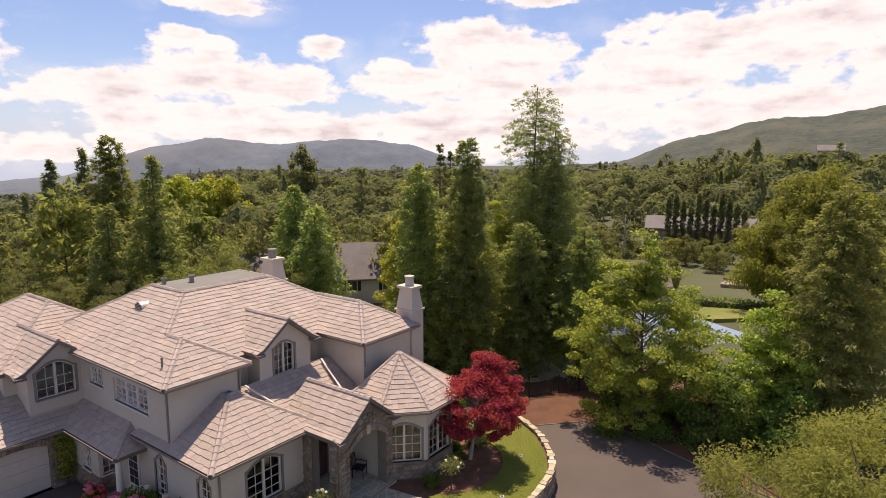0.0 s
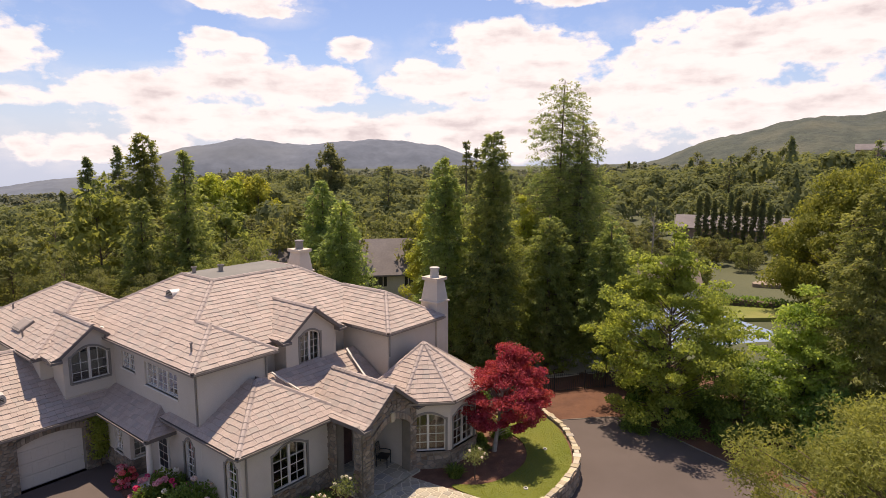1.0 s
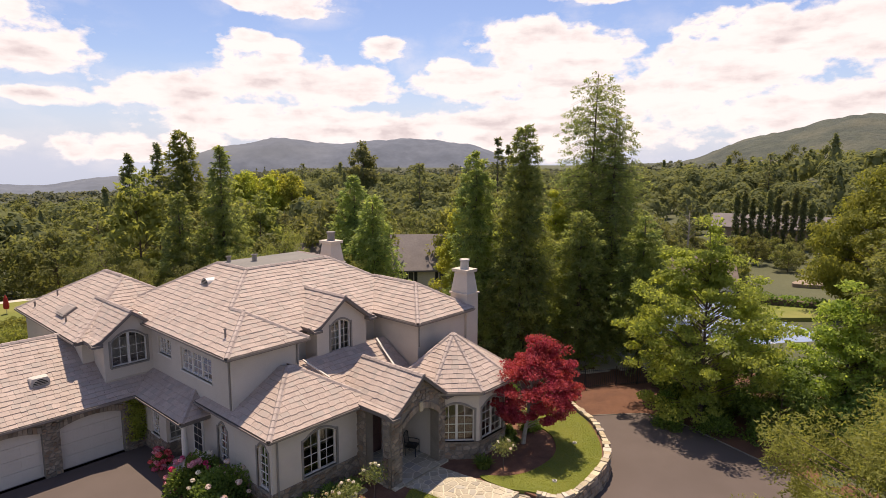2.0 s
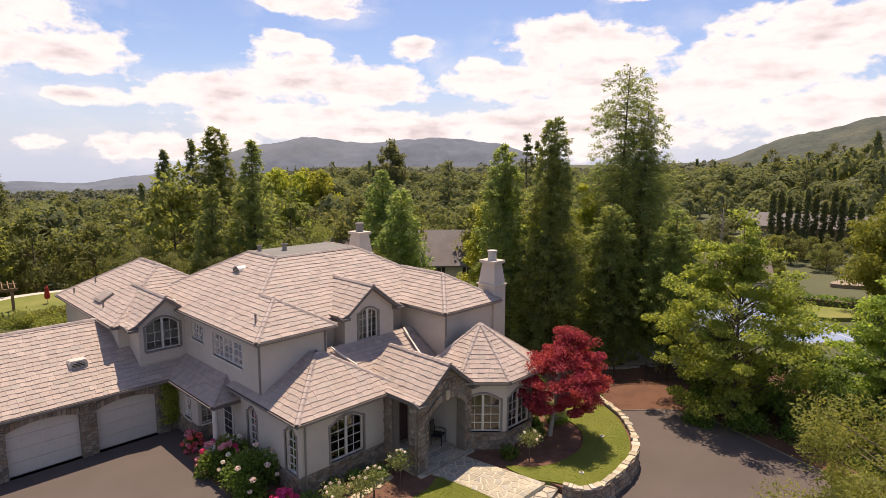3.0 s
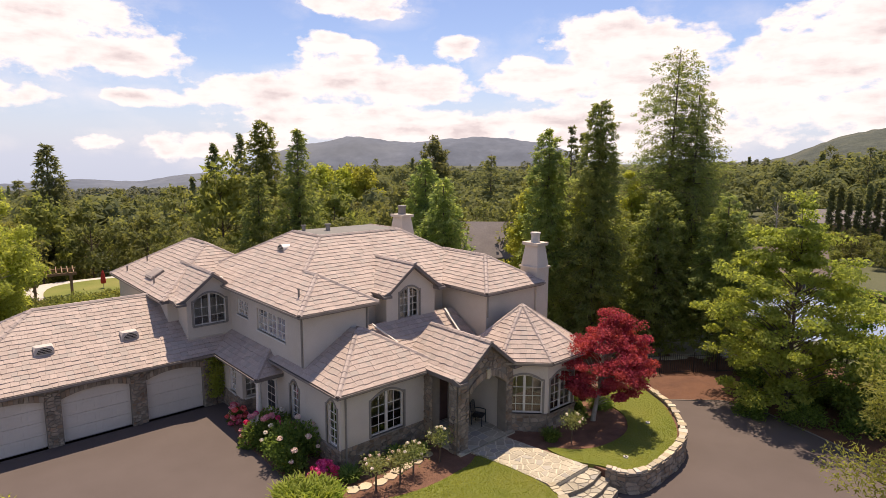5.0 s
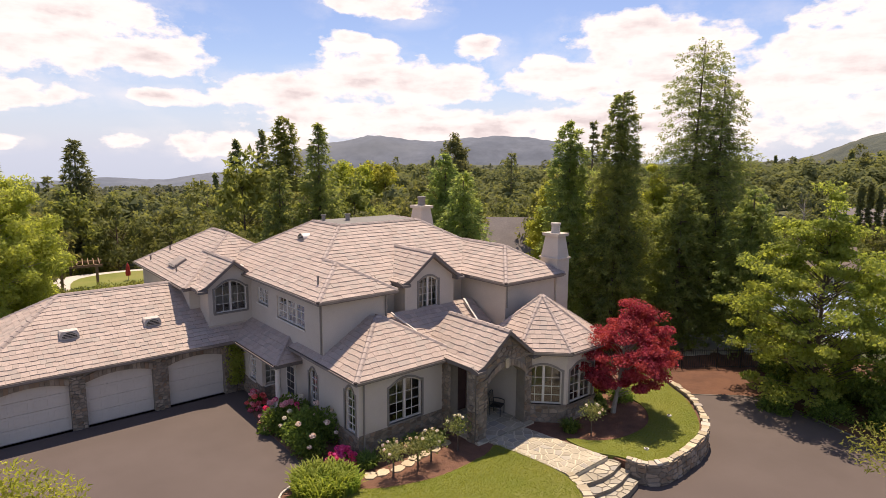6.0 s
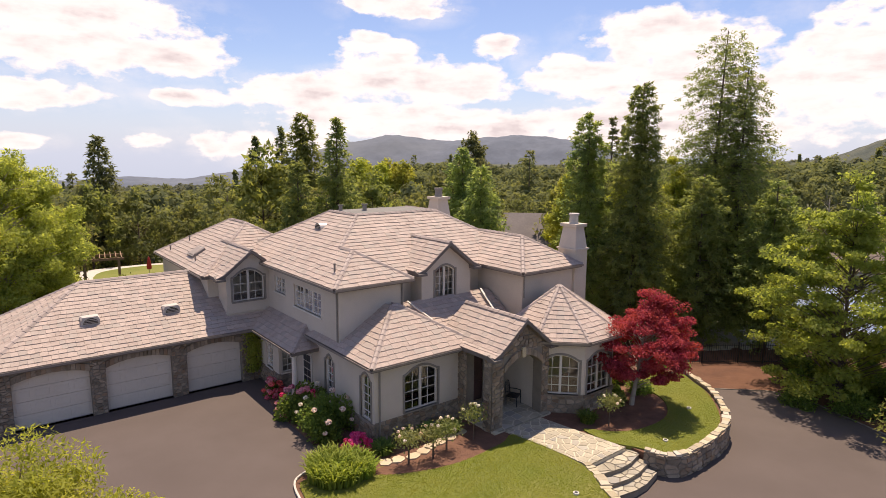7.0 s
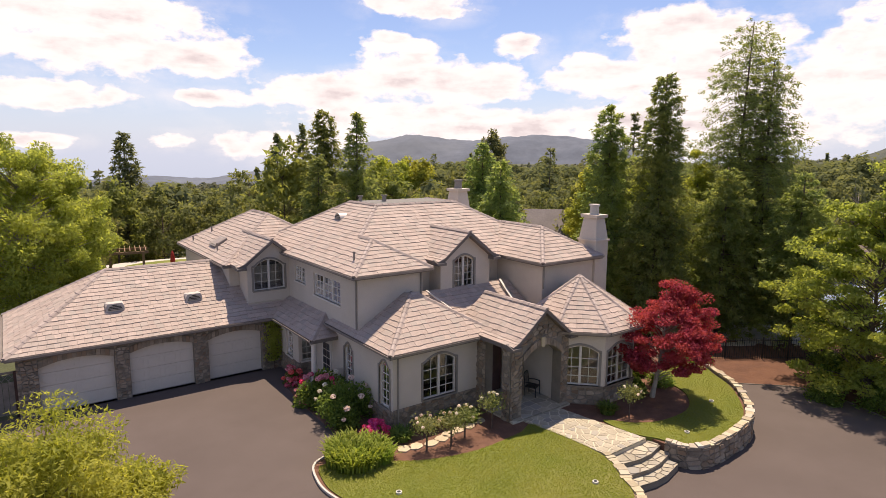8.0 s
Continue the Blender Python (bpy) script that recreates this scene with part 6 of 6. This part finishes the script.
for i, (x, y, h) in enumerate(((11.95, 16.75, 1.25), (12.9, 16.5, 1.2), (13.75, 16.75, 1.15), (15.15, 16.75, 1.35), (20.6, 14.2, 1.3))):
    standard_rose((x, y, 0.03), h, 140 + i)
for i, (x, y) in enumerate(((11.35, 17.35), (11.85, 17.25), (12.45, 17.1), (13.0, 17.2), (13.4, 17.35), (13.95, 17.4), (14.5, 17.45), (15.2, 17.6))):
    r = random.Random(i + 50)
    outl = [(x + (0.29 + r.uniform(-.05, .05)) * math.cos(2 * math.pi * k / 7), y + (0.24 + r.uniform(-.05, .05)) * math.sin(2 * math.pi * k / 7)) for k in range(7)]
    st = tagged(Solid().prism([(p, q, 0.0) for p, q in outl], [(p, q, 0.075) for p, q in outl]).ob("stepping_stone", M_STEP), "irregular buff stepping stone set in bark mulch", "stepping stone", "stepping stones")
bush("boxwood_bush", "dark green shrub under the red maple", (24.9, 15.6, 0.0), 0.7, 1.2, 151, L_SHRUB, 0.1, 1800)
bush("laurel_bush", "bright green shrub beside the bay window", (25.3, 17.2, 0.0), 0.8, 1.5, 152, L_STRAP, 0.13, 1800)
bush("boxwood_bush", "dark green low shrub against the bay", (23.4, 16.0, 0.0), 0.6, 0.9, 153, L_SHRUB, 0.1, 1400)
bush("laurel_bush", "clipped green shrub at the end of the stone wall", (30.6, 17.0, -0.9), 1.0, 1.1, 154, L_SHRUB, 0.13, 2000)
for i, (x, y, r, h) in enumerate(((35.5, 12.5, 1.0, 1.0), (34.5, 6.8, 1.3, 1.0), (35.6, 9.6, 1.2, 1.2), (33.4, 3.4, 1.5, 1.2), (33.0, 0.2, 1.6, 1.4), (38.5, 13.5, 1.3, 1.2))):
    bush("shade_shrub", "dark green shrub under the trees by the drive", (x, y, near_z(x, y)), r, h, 160 + i, L_SHRUB, 0.14, 2200)
for i, (x, y, r, h) in enumerate(((29.9, 18.2, 0.9, 1.0), (31.6, 18.4, 1.0, 0.9), (29.6, 20.4, 1.1, 1.2), (33.2, 19.3, 0.9, 0.8), (36.6, 11.2, 1.4, 1.3), (37.4, 8.6, 1.5, 1.5), (36.0, 5.4, 1.5, 1.2), (38.4, 6.2, 1.7, 1.7), (37.8, 2.6, 1.6, 1.5), (39.4, 10.4, 1.5, 1.5), (33.6, 9.0, 1.4, 1.3), (32.6, 11.4, 1.1, 1.0))):
    bush("shade_shrub", "dense dark green shrub in the shade of the trees", (x, y, near_z(x, y)), r, h, 180 + i, L_SHRUB, 0.14, 2000)
slab("lane", [Vector(p) for p in ((36.4, 19.6), (42.0, 15.2), (46.0, 19.4), (40.4, 24.6))], lambda x, y: near_z(x, y) + 0.04, 0.4, M_CONCRETE, None, "pale gravel lane behind the iron fence", "lane")
# climbing vine on the garage corner
vine = thing("climbing_vine", "yellow-green vine climbing the stone garage corner", "vine", at=(10.55, 28.5, 0.0))
vr = np.random.default_rng(170)
Solid().tube([(0, 0, 0), (0.05, -0.03, 1.2), (0.0, 0.0, 2.3)], [0.03, 0.025, 0.015], 6).ob("stem", M_BARK, vine)
q = np.stack([vr.normal(size=1500) * 0.22, -np.abs(vr.normal(size=1500)) * 0.16, vr.uniform(0.5, 2.6, 1500)], 1)
leaf_mesh("foliage", q, vr.normal(size=(1500, 3)) - np.array([0, 0, 0.8]), vr.uniform(0.08, 0.16, 1500), vr, L_GINKGO, vine, 0.6)


# ---- grass ----
def grass(outlines, n, seed, z):
    """Short blades over the lawn outlines."""
    rng = np.random.default_rng(seed)
    P = []
    for poly in outlines:
        xs, ys = np.array([p.x for p in poly]), np.array([p.y for p in poly])
        pts = np.stack([rng.uniform(xs.min(), xs.max(), n), rng.uniform(ys.min(), ys.max(), n)], 1)
        inside = np.zeros(n, bool)
        j = len(poly) - 1
        for i in range(len(poly)):
            c = ((ys[i] > pts[:, 1]) != (ys[j] > pts[:, 1])) & (pts[:, 0] < (xs[j] - xs[i]) * (pts[:, 1] - ys[i]) / (ys[j] - ys[i] + 1e-12) + xs[i])
            inside ^= c
            j = i
        P.append(pts[inside])
    P = np.concatenate(P)
    k = len(P)
    C = np.concatenate([P, np.full((k, 1), z)], 1)
    A = np.concatenate([rng.normal(size=(k, 2)) * 1.6, np.ones((k, 1))], 1)
    ob = leaf_mesh("grass", C, A, rng.uniform(0.03, 0.055, k), rng, M_BLADE, None, 0.4, cross=np.array([[0, 0, 1.0]]), corners=3)
    tagged(ob, "short mown grass blades of the lawns", "grass", kind="stuff")


grass([LAWN_1, LAWN_2], 100000, 201, 0.095)
for i, (x, y) in enumerate(((9.6, 14.9), (15.3, 11.6), (21.2, 11.9), (24.9, 13.0))):
    lamp = Solid()
    for r0, r1, z0, z1 in ((0.11, 0.10, 0.05, 0.14),):
        k = 14
        ring_ = lambda q, zz: [(x + q * math.cos(2 * math.pi * j / k), y + q * math.sin(2 * math.pi * j / k), zz) for j in range(k)]
        lamp.prism(ring_(r0, z0), ring_(r1, z1))
    lw_ = tagged(lamp.ob("well_light", M_WHITE), "round white in-ground garden light in the lawn", "garden light", "lawn lights")
    Solid().prism(ring_(0.065, 0.138), ring_(0.065, 0.145)).ob("lens", M_DARKPANE, lw_)
# pale edging round the front lawn
s = Solid()
edge_ = [p for p in ISLAND_EDGE]
for a, b in zip(edge_, edge_[1:]):
    d = (b - a).normalized()
    nrm = Vector((d.y, -d.x)) * 0.07
    f = [a, b, b - nrm, a - nrm]
    s.prism([(p.x, p.y, -0.6) for p in f], [(p.x, p.y, 0.11) for p in f])
tagged(s.ob("trim", M_CONCRETE), "thin pale concrete edging of the front lawn", "edging", kind="structure")


# ---- porch chair ----
def porch_chair(at, turn):
    c = thing("patio_chair", "black wrought-iron patio armchair on the porch", "chair", at=at)
    c.rotation_euler.z = radians(turn)
    Solid().box((-0.28, -0.26, 0.42), (0.28, 0.26, 0.46)).ob("seat", M_BLACK, c)
    for x in (-0.26, 0.26):
        Solid().tube([(x, -0.25, 0), (x, -0.25, 0.64)], [0.02, 0.02]).ob("leg", M_BLACK, c)
        Solid().tube([(x, 0.25, 0), (x, 0.27, 0.5), (x * 0.95, 0.33, 1.0)], [0.02, 0.02, 0.02]).ob("leg", M_BLACK, c)
        Solid().tube([(x, -0.25, 0.64), (x, 0.0, 0.67), (x, 0.28, 0.64)], [0.02, 0.022, 0.02]).ob("armrest", M_BLACK, c)
    b = Solid()
    b.tube([(-0.25, 0.33, 1.0), (-0.12, 0.34, 1.07), (0.12, 0.34, 1.07), (0.25, 0.33, 1.0)], [0.02] * 4)
    for k in range(7):
        x = -0.21 + 0.07 * k
        b.tube([(x, 0.26, 0.45), (x, 0.335, 1.04)], [0.009, 0.009], 5)
    b.ob("backrest", M_BLACK, c)


porch_chair((18.75, 18.1, 0.145), 25)


# ---- iron fence under the redwoods ----
def fence(pts, h):
    f = thing("fence", "black iron picket fence under the redwoods", "fence")
    for (xa, ya), (xb, yb) in zip(pts, pts[1:]):
        L = math.hypot(xb - xa, yb - ya)
        za, zb = near_z(xa, ya) - 0.05, near_z(xb, yb) - 0.05
        for hh in (0.18, h - 0.12):
            Solid().tube([(xa, ya, za + hh), (xb, yb, zb + hh)], [0.022, 0.022], 4).ob("rail", M_BLACK, f)
        k = int(L / 0.14)
        for i in range(k):
            t = i / k
            x, y, z = xa + (xb - xa) * t, ya + (yb - ya) * t, za + (zb - za) * t
            big = i % 16 == 0
            r = 0.035 if big else 0.011
            Solid().box((x - r, y - r, z - 0.1), (x + r, y + r, z + h + (0.1 if big else 0))).ob("post" if big else "picket", M_BLACK, f)


fence([(31.5, 19.9), (34.6, 17.6), (37.6, 15.3), (41.0, 12.6)], 1.35)


# ---- back garden ----
def pergola(at, turn):
    p = thing("pergola", "weathered timber pergola beside a paved terrace", "pergola", at=at)
    p.rotation_euler.z = radians(turn)
    for x in (0, 3.2, 6.4):
        for y in (0, 3.0):
            Solid().box((x - .1, y - .1, -0.5), (x + .1, y + .1, 2.6)).ob("post", M_WOOD, p)
    for y in (0, 3.0):
        Solid().box((-0.5, y - .08, 2.6), (6.9, y + .08, 2.85)).ob("beam", M_WOOD, p)
    for k in range(15):
        Solid().box((-0.4 + 0.5 * k, -0.6, 2.85), (-0.33 + 0.5 * k, 3.6, 3.02)).ob("rafter", M_WOOD, p)


PZ = -2.3
pergola((5.2, 70.6, PZ), -8)
um = thing("patio_umbrella", "closed red patio umbrella on a terrace", "umbrella", at=(15.2, 73.6, PZ))
Solid().tube([(0, 0, 0), (0, 0, 2.1)], [0.03, 0.025]).ob("pole", M_WHITE, um)
Solid().tube([(0, 0, 0.6), (0, 0, 0.9), (0, 0, 1.75), (0, 0, 2.1)], [0.24, 0.28, 0.16, 0.02], 10).ob("canopy", M_RED, um)
slab("terrace", curve([(5, 66), (12, 65), (20, 68), (24, 74), (20, 80), (9, 80), (4, 74)], 5, True), lambda x, y: PZ, 2.5, M_CONCRETE, None, "pale paved garden terrace", "terrace")
slab("lawn", curve([(10, 70.5), (18, 70), (22.5, 74.5), (18, 79), (11, 78)], 5, True), lambda x, y: PZ + 0.05, 0.3, M_LAWN, None, "oval back lawn ringed by paving", "lawn")
for i, (x, y, r, h) in enumerate(((4, 63, 1.8, 0.9), (9, 62.5, 1.7, 0.9), (13, 63, 1.8, 0.8), (17, 64.5, 2.0, 1.1), (21, 67.5, 2.0, 2.8), (25, 71, 2.4, 2.6), (24.5, 77, 2.5, 3.0), (7, 55, 1.9, 1.2), (12, 56, 2.2, 1.2), (16.5, 57, 2.0, 2.0), (20.5, 59.5, 2.2, 2.6), (2, 57, 2.2, 1.6), (6.5, 60, 1.9, 1.4), (10.5, 59.6, 1.9, 1.4), (14.2, 60.4, 1.8, 1.4), (10, 87, 3.2, 4.4), (15.5, 89, 3.3, 5.0), (21.5, 87, 3.2, 4.6))):
    bush("garden_shrub", "rounded green shrub in the back garden", (x, y, far_z(x, y) - 0.2), r, h, 210 + i, L_GROVE if i % 3 else L_OAK, 0.2, 2000)
slab("lawn", curve([(63, 21), (70, 20), (77, 15), (79, 8), (74, 6), (66, 12)], 5, True), lambda x, y: far_z(x, y) + 0.15, 1.0, M_LAWN, None, "green garden lawn among the neighbouring houses", "lawn")
slab("terrace", curve([(91, 16.5), (95.5, 16), (97, 12.5), (92, 12)], 5, True), lambda x, y: far_z(x, y) + 0.25, 0.8, M_TAN, None, "tan paved patio beyond the hedge", "terrace")
hr = np.random.default_rng(301)
hedge = thing("hedge", "clipped dark green hedge beyond the tennis court", "hedge", at=(72.3, 17.0, -3.6))
hedge.rotation_euler.z = radians(-82)
Solid().box((0.4, 0.3, 0.0), (17.6, 1.5, 2.2)).ob("stem", M_BARK, hedge)
q = np.stack([hr.uniform(0, 18, 6000), hr.uniform(0, 1.8, 6000), hr.uniform(0, 2.6, 6000)], 1)
leaf_mesh("foliage", q, hr.normal(size=(6000, 3)), hr.uniform(0.2, 0.4, 6000), hr, L_SHRUB, hedge, 0.7)
# side gate left of the garage
gate = thing("garden_gate", "weathered timber side gate with lattice top", "gate", at=(-3.2, 29.4, 0.0))
for x in (0.0, 1.5, 3.0):
    Solid().box((x - .06, -.06, -0.2), (x + .06, .06, 1.9)).ob("post", M_DARKWOOD, gate)
for k in range(14):
    Solid().box((0.08 + 0.205 * k, -.015, 0.05), (0.27 + 0.205 * k, .015, 1.45)).ob("board", M_WOODGREY, gate)
for k in range(12):
    x = 0.1 + 0.24 * k
    Solid().tube([(x, 0.0, 1.48), (x + 0.3, 0.0, 1.82)], [0.012, 0.012], 4).ob("lattice_bar", M_WOODGREY, gate)
    Solid().tube([(x + 0.3, 0.012, 1.48), (x, 0.012, 1.82)], [0.012, 0.012], 4).ob("lattice_bar", M_WOODGREY, gate)
Solid().box((0, -.03, 1.82), (3.0, .03, 1.9)).ob("top_rail", M_WOODGREY, gate)
